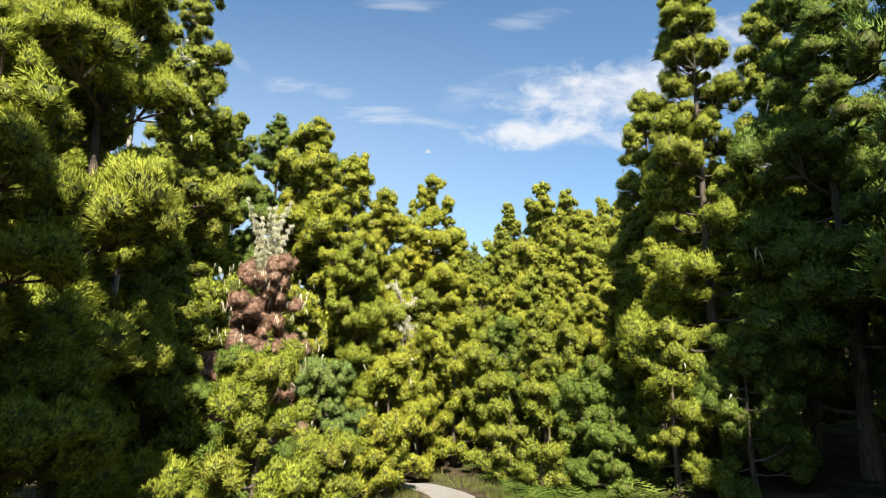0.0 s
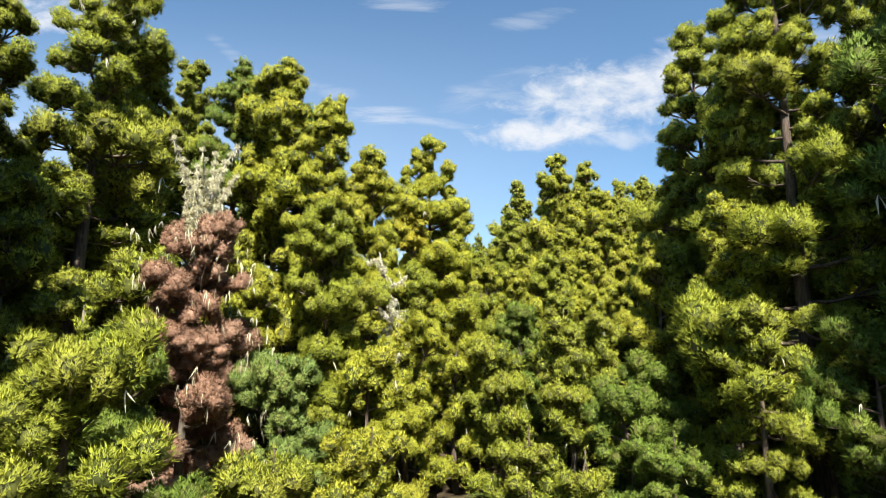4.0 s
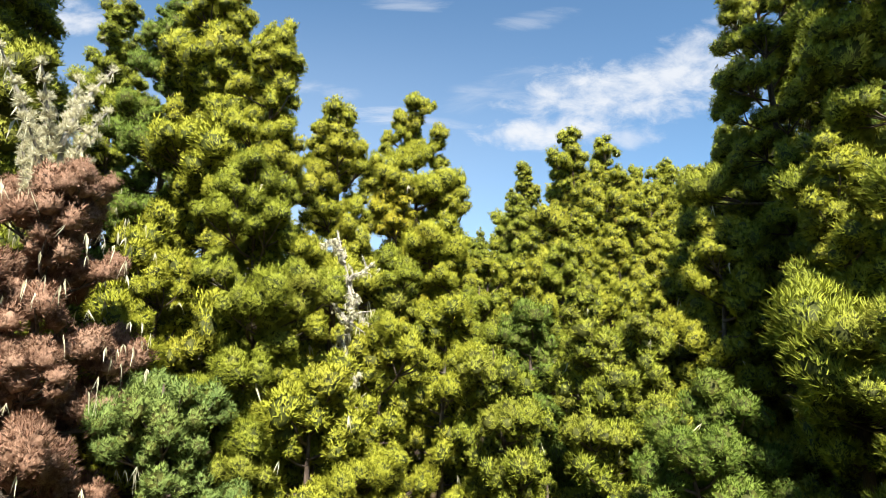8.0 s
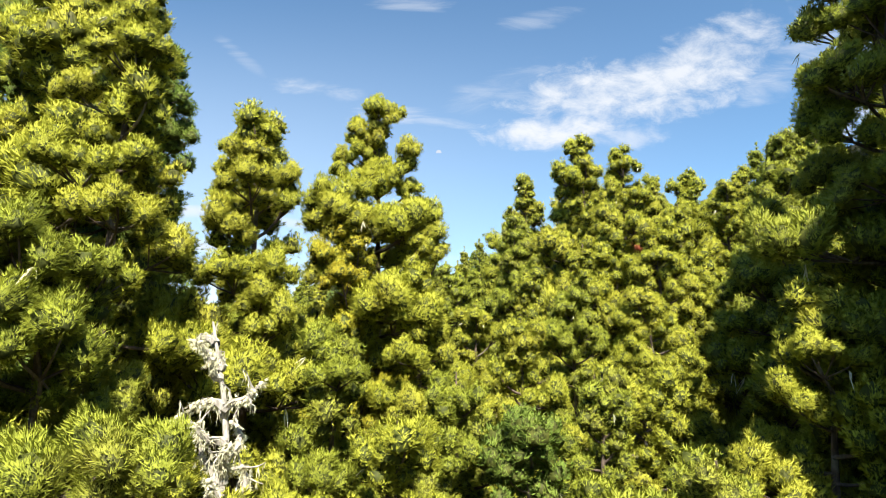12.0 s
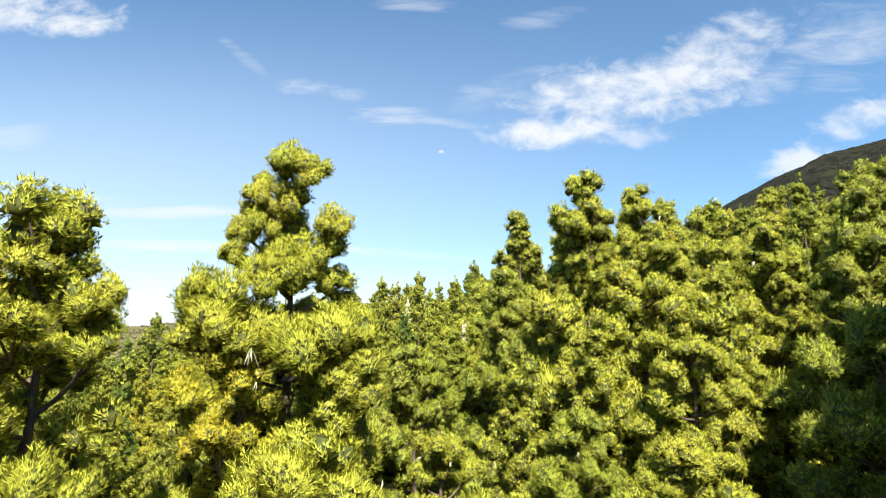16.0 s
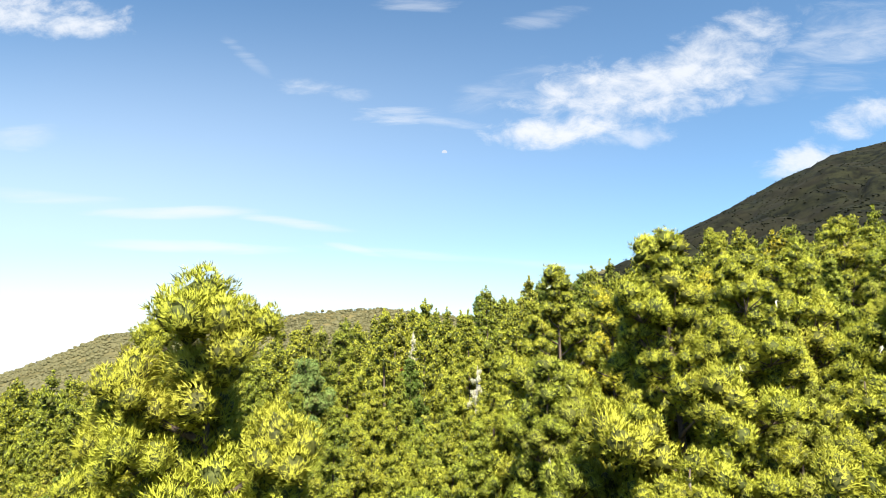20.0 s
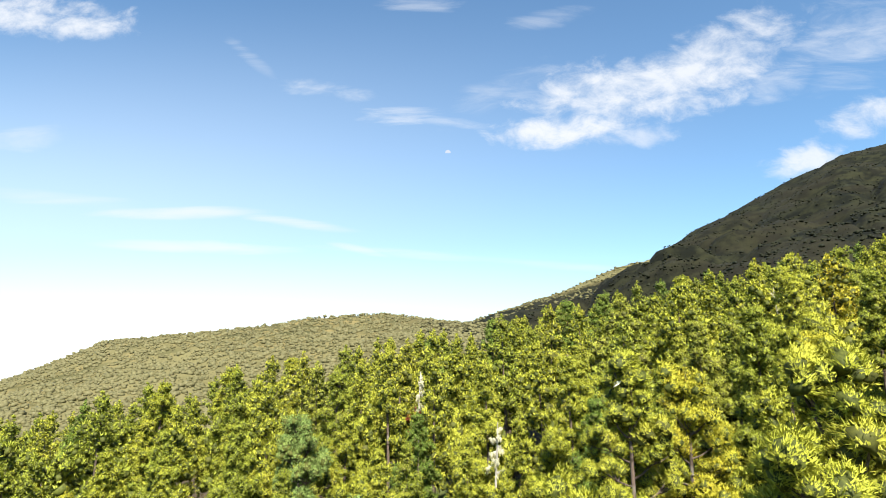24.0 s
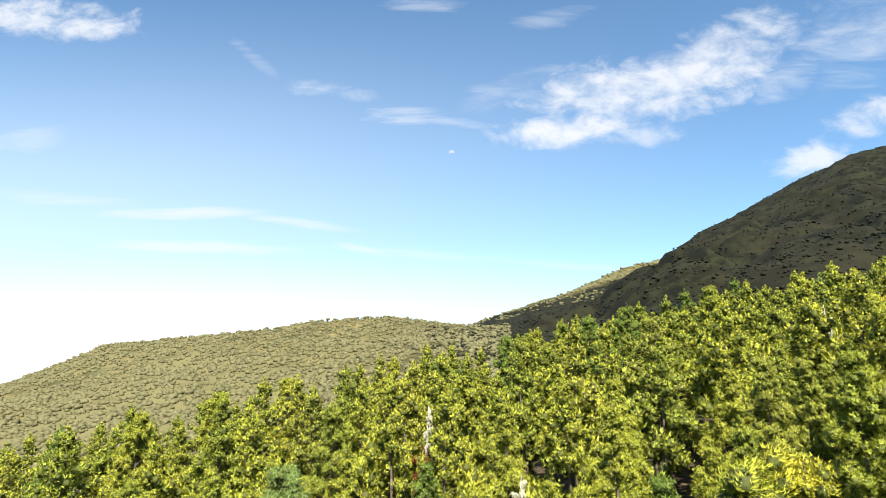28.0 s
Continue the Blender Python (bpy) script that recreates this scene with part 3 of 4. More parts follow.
# x, y, height of the tip, crown radius, needles, level of detail, crown base, crown shape
PLACED = [
    # along the seaward side of the road
    (-6.6, 8.4, 11.0, 1.8, MG, 3, 0.10, 0.45), (-9.0, 14.5, 17.5, 3.0, MG, 3, 0.10, 0.45), (-12.0, 26.0, 24.0, 2.5, MG, 1, 0.10, 0.50),
    (-13.5, 19.0, 21.5, 3.0, MG, 1, 0.10, 0.50), (-11.5, 8.0, 18.0, 3.0, DG, 1, 0.10, 0.50), (-4.0, 13.4, 5.7, 1.55, MG, 3, 0.05, 0.55),
    (-6.2, 18.2, 5.6, 1.9, DG, 0, 0.05, 0.40), (-9.0, 18.6, 9.0, 2.2, MG, 1, 0.05, 0.40),
    (-3.6, 8.6, 3.2, 0.8, GO, 0, 0.05, 0.40), (-2.5, 9.6, 2.4, 0.7, YG, 3, 0.05, 0.40),
    (-7.5, 32.9, 18.8, 3.1, YG, 1, 0.10, 0.55), (-4.7, 29.9, 16.1, 1.8, YG, 0, 0.35, 0.40), (-3.3, 33.7, 15.1, 2.5, YG, 0, 0.12, 0.60), (-6.4, 33.9, 17.2, 2.3, DG, 1, 0.30, 0.40),
    (-1.3, 36.7, 13.3, 1.9, GO, 0, 0.30, 0.45), (0.8, 36.6, 12.7, 1.9, YG, 0, 0.30, 0.45),
    (-10.2, 34.5, 20.0, 3.0, DG, 1, 0.10, 0.65), (-13.4, 36.0, 21.0, 3.0, MG, 1, 0.10, 0.60), (-16.0, 33.0, 18.0, 2.8, MG, 1, 0.10, 0.60),
    (-12.5, 29.5, 18.0, 2.9, MG, 1, 0.10, 0.55), (-16.5, 26.0, 20.0, 3.0, MG, 1, 0.10, 0.55),
    (-4.0, 27.6, 10.2, 2.3, MG, 3, 0.10, 0.35), (-2.4, 26.9, 5.6, 2.0, YG, 0, 0.05, 0.35), (-4.9, 25.4, 5.2, 1.9, BG, 0, 0.05, 0.35),
    (-6.6, 27.8, 8.4, 2.2, YG, 0, 0.05, 0.35), (-1.1, 29.0, 6.6, 1.9, YG, 0, 0.05, 0.35), (0.6, 31.2, 7.6, 1.8, YG, 0, 0.05, 0.40),
    (1.9, 34.5, 8.4, 1.9, MG, 0, 0.05, 0.45), (3.9, 37.5, 10.0, 2.0, YG, 0, 0.05, 0.45), (-1.0, 33.0, 9.4, 1.9, MG, 0, 0.05, 0.40),
    (-2.0, 23.6, 3.3, 1.5, YG, 1, 0.05, 0.35), (-4.0, 21.6, 3.0, 1.5, MG, 1, 0.05, 0.35),
    # along the inland side
    (11.4, 25.0, 22.0, 2.8, MG, 0, 0.05, 0.45), (11.6, 31.4, 20.2, 2.5, MG, 0, 0.05, 0.45), (9.0, 30.9, 10.0, 2.0, YG, 0, 0.05, 0.45),
    (9.3, 25.6, 10.5, 1.6, YG, 0, 0.05, 0.40), (16.8, 28.0, 23.5, 2.8, MG, 1, 0.05, 0.50), (14.4, 21.0, 22.5, 3.0, DG, 1, 0.05, 0.45),
    (13.4, 12.5, 22.0, 3.0, DG, 2, 0.10, 0.45), (19.0, 20.5, 23.0, 3.0, DG, 1, 0.10, 0.50), (15.5, 35.0, 21.0, 2.8, MG, 1, 0.05, 0.55),
    (6.6, 34.5, 8.3, 2.0, YG, 0, 0.05, 0.45), (8.2, 37.8, 11.0, 2.2, YG, 0, 0.05, 0.50), (12.2, 37.4, 13.5, 2.4, MG, 1, 0.05, 0.55),
    (6.2, 41.0, 11.5, 2.2, MG, 0, 0.05, 0.55), (10.3, 43.5, 14.5, 2.4, YG, 1, 0.05, 0.55), (14.8, 42.0, 17.5, 2.6, MG, 1, 0.05, 0.60),
    (2.6, 41.5, 10.8, 2.1, YG, 0, 0.05, 0.50), (-1.5, 42.8, 11.0, 2.1, MG, 1, 0.05, 0.50),
    # the middle of the wood
    (6.4, 55.5, 20.2, 3.1, YG, 1, 0.10, 0.70), (8.8, 49.0, 20.4, 3.2, YG, 1, 0.08, 0.70), (10.4, 48.4, 19.6, 2.7, YG, 1, 0.10, 0.70),
    (19.6, 70.0, 24.9, 3.3, YG, 2, 0.10, 0.70), (18.4, 59.7, 22.1, 3.1, YG, 2, 0.10, 0.70), (28.3, 70.7, 26.2, 3.1, YG, 2, 0.10, 0.70),
    (5.2, 51.0, 16.4, 2.9, MG, 1, 0.10, 0.70), (17.2, 51.8, 18.6, 3.1, YG, 1, 0.10, 0.70), (25.0, 56.5, 22.6, 3.3, MG, 1, 0.10, 0.70),
    (9.5, 59.5, 19.8, 3.0, GO, 2, 0.10, 0.70), (15.0, 61.5, 21.2, 3.0, GO, 2, 0.10, 0.70), (12.8, 54.5, 18.9, 3.0, YG, 1, 0.10, 0.70),
    (29.0, 67.8, 23.4, 3.2, MG, 2, 0.10, 0.70), (20.5, 49.0, 20.5, 3.2, MG, 1, 0.10, 0.70), (1.5, 47.0, 13.0, 2.8, MG, 1, 0.08, 0.70),
    (12.9, 103.4, 27.1, 2.9, DG, 2, 0.2, 0.70), (19.5, 113.7, 29.3, 2.9, DG, 2, 0.2, 0.70), (38.8, 96.7, 31.6, 2.6, MG, 2, 0.2, 0.62),
    (-9.0, 86.8, 19.6, 3.0, MG, 2, 0.2, 0.70), (-7.3, 106.7, 22.8, 2.9, YG, 2, 0.2, 0.70), (-9.2, 76.8, 16.6, 3.1, BG, 2, 0.2, 0.70),
    (-26.4, 91.8, 18.6, 3.0, YG, 2, 0.2, 0.70), (-22.4, 99.1, 19.6, 3.0, YG, 2, 0.2, 0.70), (-19.8, 109.5, 20.8, 3.0, YG, 2, 0.2, 0.70),
    (31.4, 119.3, 32.0, 3.0, MG, 2, 0.2, 0.70), (5.0, 108.9, 25.4, 2.9, DG, 2, 0.2, 0.70), (-2.6, 109.0, 23.0, 2.9, DG, 2, 0.2, 0.70),
    # unseen behind the start of the walk: cedars added to shade its first stretch
    (12.2, 5.5, 21.0, 3.0, DG, 2, 0.10, 0.45), (13.5, -3.0, 20.0, 3.2, DG, 2, 0.10, 0.45), (16.5, 7.0, 24.0, 3.2, DG, 2, 0.10, 0.45),
    (19.0, 13.0, 23.0, 3.2, DG, 2, 0.10, 0.45), (11.5, -10.0, 21.0, 3.2, DG, 2, 0.10, 0.45), (17.5, -9.0, 22.0, 3.2, DG, 2, 0.10, 0.45),
    (-11.0, 1.0, 19.0, 3.0, MG, 2, 0.10, 0.45), (-12.5, -7.0, 19.0, 3.0, MG, 2, 0.10, 0.45), (-17.0, 5.0, 20.0, 3.0, MG, 2, 0.10, 0.45),
    (-3.9, -1.9, 19.0, 2.4, MG, 2, 0.10, 0.30), (-7.4, -1.6, 19.5, 2.4, MG, 2, 0.10, 0.30), (-7.6, -8.0, 18.0, 3.0, MG, 2, 0.10, 0.45), (-17.5, 14.0, 20.0, 3.0, MG, 2, 0.10, 0.45),
    # low cedars at the end of the road
    (4.0, 24.2, 2.6, 1.0, MG, 1, 0.02, 0.40), (6.4, 23.4, 3.2, 1.2, DG, 0, 0.02, 0.40), (2.9, 26.6, 3.0, 1.1, MG, 1, 0.02, 0.40),
    (8.6, 22.8, 6.8, 1.7, MG, 0, 0.05, 0.40), (5.7, 25.4, 4.6, 1.5, DG, 0, 0.05, 0.40), (10.6, 21.2, 6.2, 1.8, DG, 0, 0.05, 0.40),
    (2.2, 29.6, 6.0, 1.7, MG, 1, 0.05, 0.40), (4.7, 28.9, 6.6, 1.8, MG, 1, 0.05, 0.40), (3.4, 32.6, 7.6, 1.8, DG, 1, 0.05, 0.40),
    (6.5, 30.2, 7.0, 1.8, MG, 1, 0.05, 0.40), (5.2, 33.4, 8.4, 1.9, MG, 1, 0.05, 0.45), (7.0, 26.8, 5.2, 1.5, DG, 0, 0.05, 0.40),
    (-0.6, 39.9, 9.6, 1.9, YG, 1, 0.05, 0.45), (5.0, 44.6, 12.4, 2.1, YG, 1, 0.05, 0.50), (-5.0, 38.0, 10.5, 2.2, MG, 0, 0.05, 0.50),
    (-7.5, 41.5, 10.5, 2.2, YG, 1, 0.05, 0.50), (-4.0, 44.5, 11.0, 2.2, YG, 1, 0.05, 0.50), (-10.5, 39.5, 10.5, 2.2, YG, 1, 0.05, 0.50),
    (7.8, 45.6, 14.0, 2.1, YG, 1, 0.05, 0.50), (12.5, 46.0, 16.0, 2.3, YG, 1, 0.05, 0.50),
]
for k, (x, y, top, rad, leaf, lod, base, shape) in enumerate(PLACED):
    cedar(x, y, top, rad, leaf, lod, base, shape, k, label=LABELS[leaf])

# the tall cedar whose head stands apart in a few loose clumps
cedar(-0.65, 37.9, 17.2, 2.5, YG, 3, 0.30, 0.30, 301, label="tall yellow-green cedar with a loose clumped head", knobs=(
    (-0.07, -0.34, 16.82, 0.59), (0.46, -0.30, 16.64, 0.41), (-0.82, 0.21, 16.60, 0.27), (-0.70, -0.50, 15.97, 0.44),
    (-0.08, 0.00, 16.05, 0.61), (-1.30, 0.13, 15.36, 0.43), (-0.66, -0.41, 15.40, 0.46), (1.00, -0.54, 15.35, 0.46),
    (0.78, -0.33, 14.83, 0.49), (-0.27, 0.06, 14.85, 0.68), (-1.38, -0.04, 14.79, 0.44), (-0.29, -0.45, 14.23, 0.68),
    (0.46, -0.17, 14.33, 0.61), (1.07, 0.07, 14.10, 0.49), (-0.10, 0.45, 15.50, 0.49)))


class Template:
    """A whole cedar as a trunk and one crown, for trees that stay at a distance."""

    def __init__(self, lib, seed, H, rad, base, shape, n):
        rng = np.random.default_rng(seed)
        wob = rng.normal(size=2) * 0.15

        def axis(u):
            return np.array([wob[0] * math.sin(u * 5), wob[1] * math.sin(u * 4 + 1), u * H])
        self.soup = Soup()
        self.trunk = trunk_soup(H, axis, 5, 0.011 * H + 0.04).mesh("trunk", [BARK], True)
        for i, m in bough_poses(rng, H, rad, base, shape, n, axis):
            self.soup.merge(lib.raw[i][1], m)
        self.crowns = {}

    def plant(self, x, y, z, size, turn, leaf, group):
        if leaf not in self.crowns:
            self.crowns[leaf] = self.soup.mesh("crown", [NEEDLES[leaf], HEART_SHADE], own=True)
        tree = tagged(new("cedar_tree"), LABELS[leaf], "tree", group)
        tree.matrix_world = pose(x, y, z, 0, 0, turn) @ Matrix.Diagonal((size, size, size, 1))
        part("trunk", self.trunk, tree)
        part("crown", self.crowns[leaf], tree)


def fill_forest():
    rng = np.random.default_rng(5)
    mids = [Template(LOW, 50 + i, 17.0, 2.8 + 0.1 * i, 0.22, 1.00 + 0.10 * i, 66) for i in range(4)]
    fars = [Template(FAR, 70 + i, 17.0, 2.9 + 0.1 * i, 0.42, 0.95 + 0.10 * i, 38) for i in range(4)]
    spots = [(p[0], p[1]) for p in PLACED]
    fill = []
    for _ in range(14000):
        x, y = rng.uniform(-100, 110), rng.uniform(-25, 150)
        near_road = y < 46 and abs(x) < 20
        outside = abs(x) > 24 + 0.82 * max(0, y - 30) or y < 46 and abs(x) > 30
        if near_road or outside or y > 128 + 0.25 * x + 6 * math.sin(x * 0.07):
            continue
        gap = 3.35 if y < 75 else 4.1
        if any((x - a) ** 2 + (y - b) ** 2 < gap ** 2 for a, b in spots):
            continue
        spots.append((x, y))
        fill.append((y + (60 if abs(x) > 0.75 * (y - 30) + 6 else 0), x, y))
    extra = Soup()
    for k, (_, x, y) in enumerate(sorted(fill)):
        leaf = int(rng.choice([YG, MG, DG, GO, BG], p=[.56, .34, .07, .01, .02]))
        H = (rng.uniform(14.2, 17.4) if y < 84 else rng.uniform(16.4, 19.4)) * (1 if rng.random() > 0.12 else 0.88)
        if y < 84 and x < 5:
            H = rng.uniform(9.8, 12.2) + max(0, y - 60) * 0.2
        if y < 46:
            H = rng.uniform(16, 20)
        z, turn = float(ground_z(x, y)) - 0.1, rng.uniform(0, 360)
        if k + len(PLACED) < 296:
            (mids if y < 84 else fars)[rng.integers(4) if leaf < DG else 0].plant(x, y, z, H / 17, turn, leaf, "cedars of the forest")
        else:
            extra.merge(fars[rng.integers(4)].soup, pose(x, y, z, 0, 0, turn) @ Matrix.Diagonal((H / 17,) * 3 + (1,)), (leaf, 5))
    tagged(new("distant_cedars", extra.mesh("distant_cedars", NEEDLES + [HEART_SHADE], own=True)), "distant yellow-green cedar wood on the slope", "forest", kind="stuff")


fill_forest()


# ------------------------------------------------------------------ dead trees
def crooked(rng, start, way, length, steps, bend):
    pts = [np.asarray(start, float)]
    d = unit(np.asarray(way, float))
    for _ in range(steps):
        d = unit(d + rng.normal(size=3) * bend)
        pts.append(pts[-1] + d * length / steps)
    return np.array(pts)


def snag(x, y, top, limbs, spread, low, seed, label, beard=0.35, lean=(0, 0), thick=0.05, sway=0.12):
    """A dead tree: a bare pale trunk with crooked limbs, hung with lichen. low: where the lowest limb leaves the trunk."""
    rng = np.random.default_rng(seed)
    z0 = float(ground_z(x, y)) - 0.1
    H = top - z0
    tree = tagged(new("dead_tree"), label, "dead tree", "dead trees")
    tree.location = (x, y, z0)
    us = np.linspace(0, 1, 16)
    axis = np.array([(lean[0] * u ** 3 + sway * math.sin(7 * u + seed), lean[1] * u ** 3 + sway * math.cos(6 * u), u * H) for u in us])
    wood = Soup()
    tube(wood, axis, [(0.007 * H + thick) * (1 - u) ** 0.8 + 0.02 for u in us], 7)
    part("trunk", wood.mesh("trunk", [DEADWOOD], True), tree)
    for k in range(limbs):
        u = low + (0.97 - low) * (k + rng.random()) / limbs
        p = np.array([np.interp(u, us, axis[:, c]) for c in range(3)])
        a = k * 2.4 + rng.random()
        L = spread * (1.15 - 0.6 * (u - low) / (1 - low)) * (0.6 + 0.6 * rng.random())
        pts = crooked(rng, p, (math.cos(a), math.sin(a), 0.35 + 0.9 * rng.random()), L, 6, 0.42)
        s = Soup()
        tube(s, pts, np.linspace(0.075, 0.022, 7) * (0.7 + 0.35 * spread), 5, 0)
        for j in (2, 4, 5):
            twig = crooked(rng, pts[j], rng.normal(size=3) + (0, 0, 0.6), L * 0.45, 4, 0.5)
            tube(s, twig, np.linspace(0.026, 0.008, 5) * (0.7 + 0.3 * spread), 4, 0)
            if beard:
                strands(s, rng, twig[1:], beard, 1)
        if beard:
            strands(s, rng, pts[1:], beard, 1)
            for q in pts[2:]:
                clump(s, rng, q, 0.08 + 0.12 * beard, (0, 0, -1), 0.07, 4, 0.12, 0.010, False, 1, 1, 1)
        part("limb", s.mesh("limb", [DEADWOOD, LICHEN]), tree)
    return tree


snag(-2.4, 29.0, 9.2, 15, 1.15, 0.50, 3, "dead grey-white tree with twisted lichen-hung limbs", 0.17, (0.3, -0.2), 0.05, 0.50)
snag(14.3, 58.6, 19.6, 14, 1.3, 0.62, 5, "pale dead tree with upswept lichen-covered limbs", 0.14)
snag(-2.2, 86.6, 19.4, 9, 0.9, 0.75, 6, "slim white dead tree standing among green cedars", 0.30)
snag(3.5, 77.4, 16.2, 9, 0.9, 0.70, 7, "grey dead tree with short broken limbs", 0.30)
snag(17.3, 63.4, 19.0, 10, 0.9, 0.75, 8, "whitish dead tree top between cedars", 0.30)
snag(31.3, 94.7, 27.2, 7, 0.7, 0.75, 9, "slim bare white dead trunk", 0.25)
snag(-35.8, 99.2, 11.6, 9, 1.1, 0.6, 10, "pale dead tree at the edge of the wood", 0.30)
snag(-11.6, 20.4, 21.0, 8, 1.9, 0.70, 11, "bare pale dead tree with curved limbs", 0.18, (1.2, -0.6), 0.0, 0.3)
snag(-5.2, 30.6, 11.2, 7, 0.7, 0.55, 12, "thin grey dead trunk with lichen", 0.30)
snag(24.5, 62.0, 19.5, 9, 1.0, 0.7, 13, "grey dead tree with tangled twigs", 0.35)


def brown_tree(x, y, top):
    """The dying cedar: brown needles below, a pale lichen-clad bare head."""
    tree = cedar(x, y, top - 1.8, 2.4, 0, 3, 0.05, 0.45, 77, n=36, mat=BROWN, label="dying cedar with brown needles and a pale lichen-covered top",
                 group="dead trees")
    rng = np.random.default_rng(8)
    H = top - tree.location.z
    for k in range(14):
        a = k * 2.4
        base = np.array([0.18 * math.cos(a), 0.18 * math.sin(a), H - 3.2 + 0.16 * k])
        pts = crooked(rng, base, (0.34 * math.cos(a), 0.34 * math.sin(a), 1.3), 1.3 + 0.07 * k, 6, 0.10)
        s = Soup()
        tube(s, pts, np.linspace(0.06, 0.02, 7), 5, 0)
        for i, q in enumerate(pts[1:]):
            clump(s, rng, q, 0.17 - 0.018 * i, (0, 0, 1), 0.05, 5, 0.16, 0.008, False, 1, 1, 1)
        strands(s, rng, pts[1:], 0.30, 1)
        part("lichen_limb", s.mesh("lichen_limb", [DEADWOOD, LICHEN]), tree, label="pale limb thick with lichen")
    s = Soup()
    for k in range(26):
        a, u = k * 2.4, 0.15 + 0.70 * k / 26
        p = np.array([2.3 * math.cos(a), 2.3 * math.sin(a), H * u]) * np.array([1.15 - 0.6 * u, 1.15 - 0.6 * u, 1])
        strands(s, rng, p + rng.normal(size=(9, 3)) * 0.30, 0.26, 0)
    tagged(part("lichen_beards", s.mesh("lichen_beards", [LICHEN]), tree, label="hanging pale lichen"), kind="stuff")


brown_tree(-7.3, 24.4, 11.0)


def rust_patch(x, y, z, leaf, seed, rad):
    """A cedar top that has died back to rust red."""
    cedar(x, y, z, rad, 0, 1, 0.75, 0.4, seed, n=9, mat=leaf, label="young cedar with a rust-red dead top", group="dead trees")


rust_patch(12.4, 53.4, 16.0, RUST, 901, 0.4)
rust_patch(-2.6, 85.4, 16.6, RUST, 902, 0.9)


# ------------------------------------------------------------------ road, verge and undergrowth
def build_road():
    s = Soup()
    ys = np.concatenate([np.arange(-40, 20, 2.0), np.arange(20, 27.2, 0.6)])
    rows = []
    for y in ys:
        cx = 0.4 - 0.45 * max(0, y - 24) ** 1.4
        half = 0.95 + 0.1 * math.sin(y * 0.7)
        rows.append([(cx + half * k, y, float(ground_z(cx + half * k, y)) + 0.035 - 0.03 * abs(k) ** 3) for k in (-1, -0.6, -0.2, 0.2, 0.6, 1)])
    n = len(rows)
    verts = [p for r in rows for p in r]
    faces = [(i * 6 + j, i * 6 + j + 1, i * 6 + j + 7, i * 6 + j + 6) for i in range(n - 1) for j in range(5)]
    s.put(verts, faces)
    tagged(new("road", s.mesh("road", [ROAD], True)), "narrow pale gravel forest road", "road", kind="structure")


build_road()


def build_grass():
    rng = np.random.default_rng(21)
    s = Soup()
    n = 9000
    y = rng.uniform(2, 31, n)
    cx = 0.4 - 0.45 * np.maximum(0, y - 24) ** 1.4
    side = rng.choice([-1, 1], n)
    x = cx + side * (1.3 + np.abs(rng.normal(size=n)) * 1.1)
    at = np.stack([x, y, ground_z(x, y)], 1)
    shoots(s, rng, at, rng.normal(size=(n, 3)) * 0.35 + (0, 0, 1), 0.18 + 0.35 * rng.random(n), 0.012)
    tagged(new("verge_grass", s.mesh("verge_grass", [GRASS])), "dry yellow-green grass along the road", "grass", kind="stuff")


build_grass()


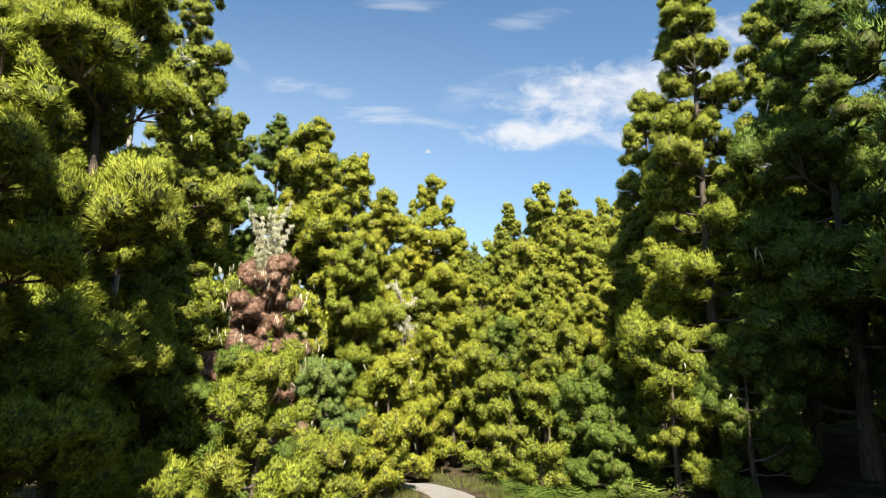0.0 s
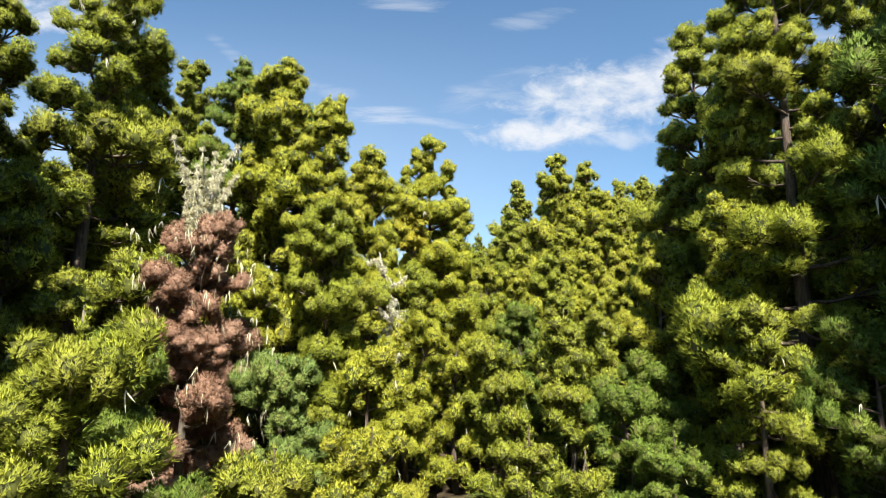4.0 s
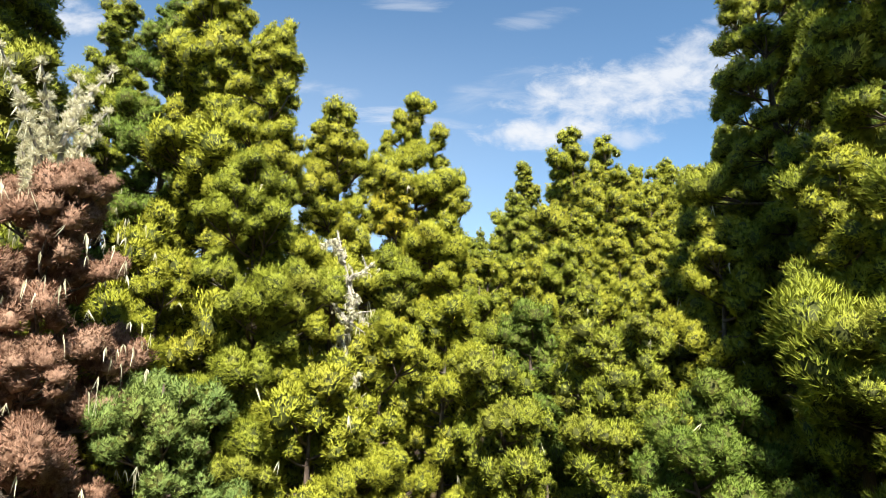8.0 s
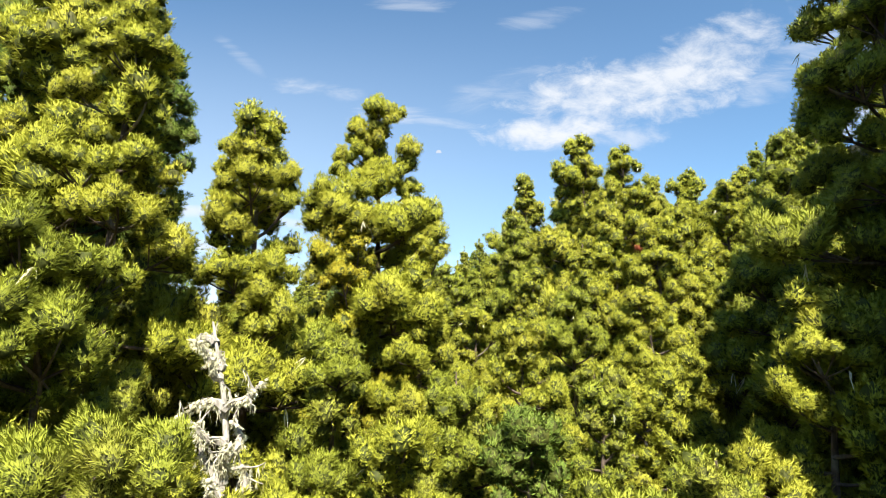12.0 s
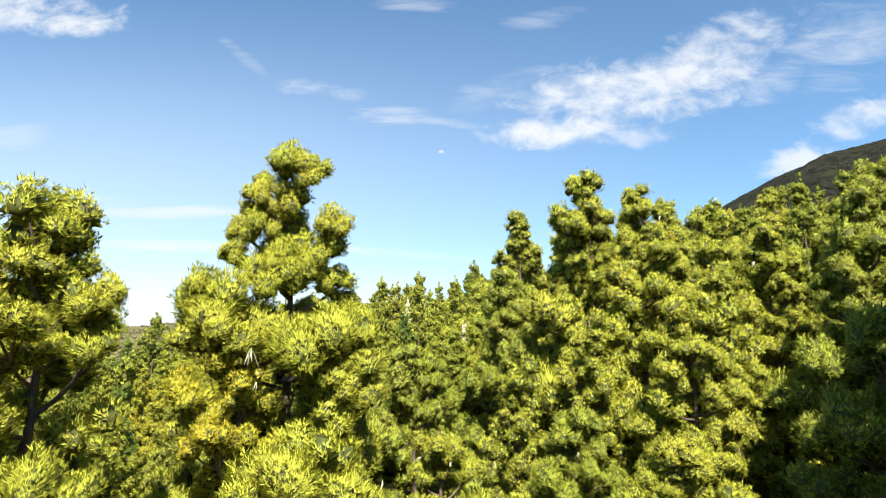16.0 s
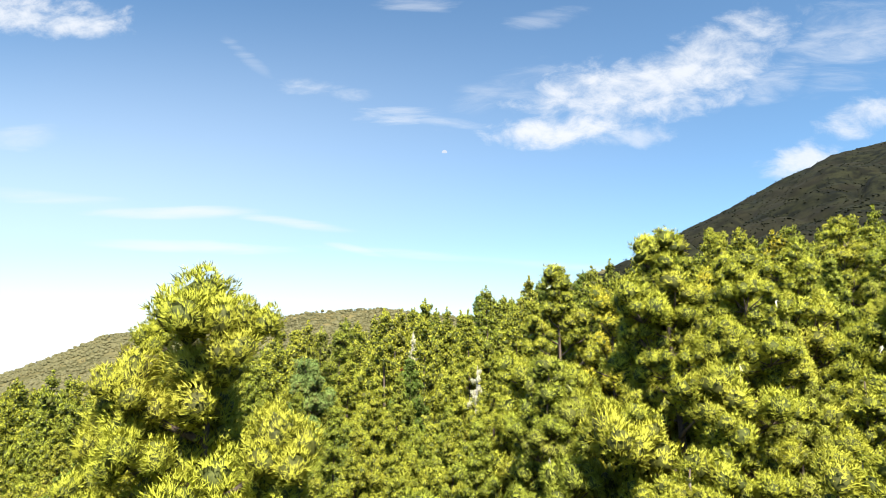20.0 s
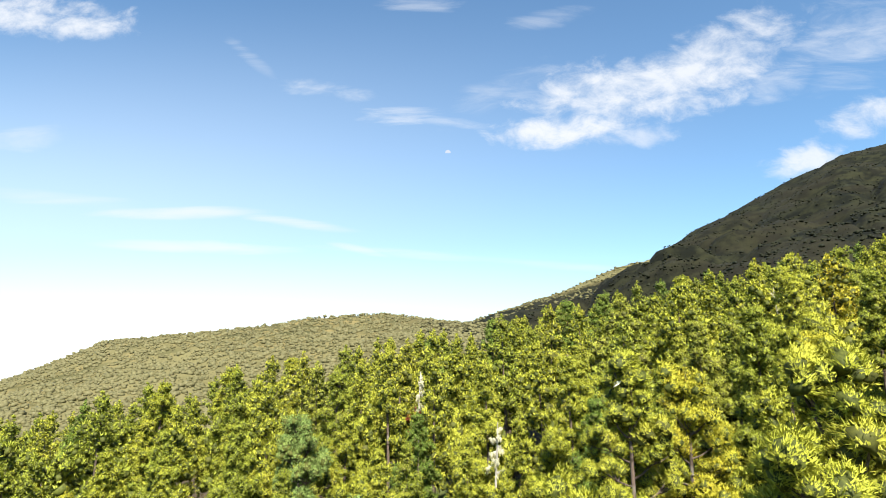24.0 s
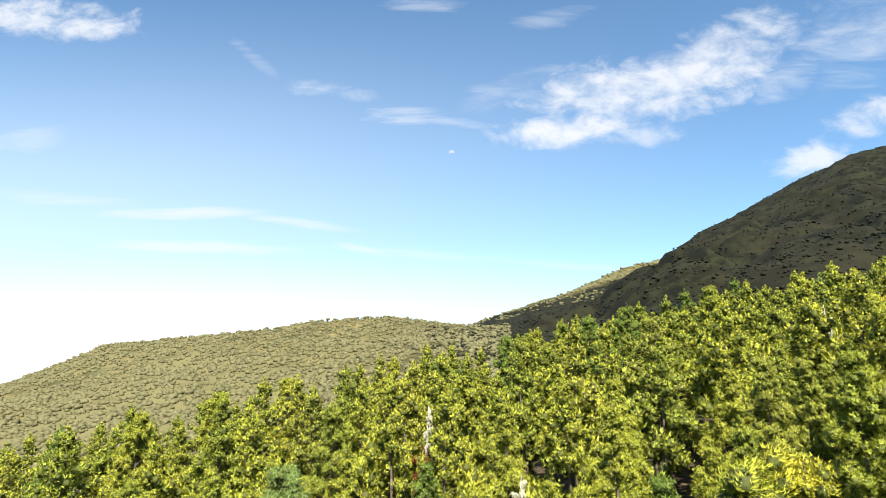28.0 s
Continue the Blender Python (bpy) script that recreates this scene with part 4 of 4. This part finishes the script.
def fern_mesh(seed):
    rng = np.random.default_rng(seed)
    s = Soup()
    for k in range(11):
        a, L = k * 2.4 + rng.random(), 0.7 + 0.5 * rng.random()
        t = np.linspace(0, 1, 9)
        rib = np.stack([np.cos(a) * L * t, np.sin(a) * L * t, L * (1.0 * t - 0.75 * t ** 2)], 1)
        across = np.array([-math.sin(a), math.cos(a), 0.0])
        for i in range(1, 9):
            w = 0.20 * math.sin(math.pi * min(0.97, t[i] * 0.8 + 0.2)) + 0.03
            for sd in (-1, 1):
                tip = rib[i] + across * sd * w + (rib[i] - rib[i - 1]) * 0.5
                s.put([rib[i - 1] * 0.5 + rib[i] * 0.5, rib[i], tip], [(0, 1, 2)])
    return s.mesh("fern", [FERN])


def plant_ferns():
    rng = np.random.default_rng(31)
    kinds = [fern_mesh(i) for i in range(4)]
    for k in range(90):
        x = rng.choice([-1, 1]) * rng.uniform(2.2, 6.0)
        y = rng.uniform(3, 31)
        if k < 60:
            x, y = rng.uniform(1.9, 9.5), rng.uniform(22.0, 29.5)
        ob = tagged(new("fern", kinds[k % 4]), "green fern with arching fronds on the verge", "fern", "ferns beside the road")
        z = rng.uniform(0.8, 1.5)
        ob.matrix_world = pose(x, y, float(ground_z(x, y)) - 0.03, 0, 0, rng.uniform(0, 360)) @ Matrix.Diagonal((z, z, z, 1))


plant_ferns()


# ------------------------------------------------------------------ scrub on the hills
def build_scrub(name, mat, count, seed, az, reach, size, label):
    rng = np.random.default_rng(seed)
    a = np.radians(rng.uniform(az[0], az[1], count))
    r = rng.uniform(reach[0] ** 0.5, reach[1] ** 0.5, count) ** 2
    x, y = r * np.sin(a), 30 + r * np.cos(a)
    keep = waves(x, y, size * 14, seed) + 0.6 * rng.normal(size=count) > 0.0
    x, y = x[keep], y[keep]
    count = len(x)
    z = ground_z(x, y)
    v, f = lump(1)
    f = np.array(f)
    n = len(v)
    rad = size * (0.35 + 1.1 * rng.random(count) ** 2)
    verts = v[None] * rad[:, None, None] * (0.6 + 0.8 * rng.random((count, n, 1))) * np.array([1, 1, 0.75]) \
        + np.stack([x, y, z + rad * 0.25], 1)[:, None]
    s = Soup()
    s.put(verts, (f[None] + (np.arange(count) * n)[:, None, None]).reshape(-1, 3))
    tagged(new(name, s.mesh(name, [mat], True)), label, "scrub", kind="stuff")


build_scrub("hill_scrub", SCRUB, 42000, 41, (-44, 4), (170, 430), 0.95, "olive-green low scrub covering the sunny hill")
build_scrub("mountain_heath", SHADED_HEATH, 30000, 42, (-4, 44), (170, 940), 0.75, "heath and bushes covering the mountain, coloured dark for cloud shadow")
build_scrub("far_slope_scrub", SCRUB, 2600, 43, (0, 22), (800, 1180), 2.2, "pale scrub on the far slope")
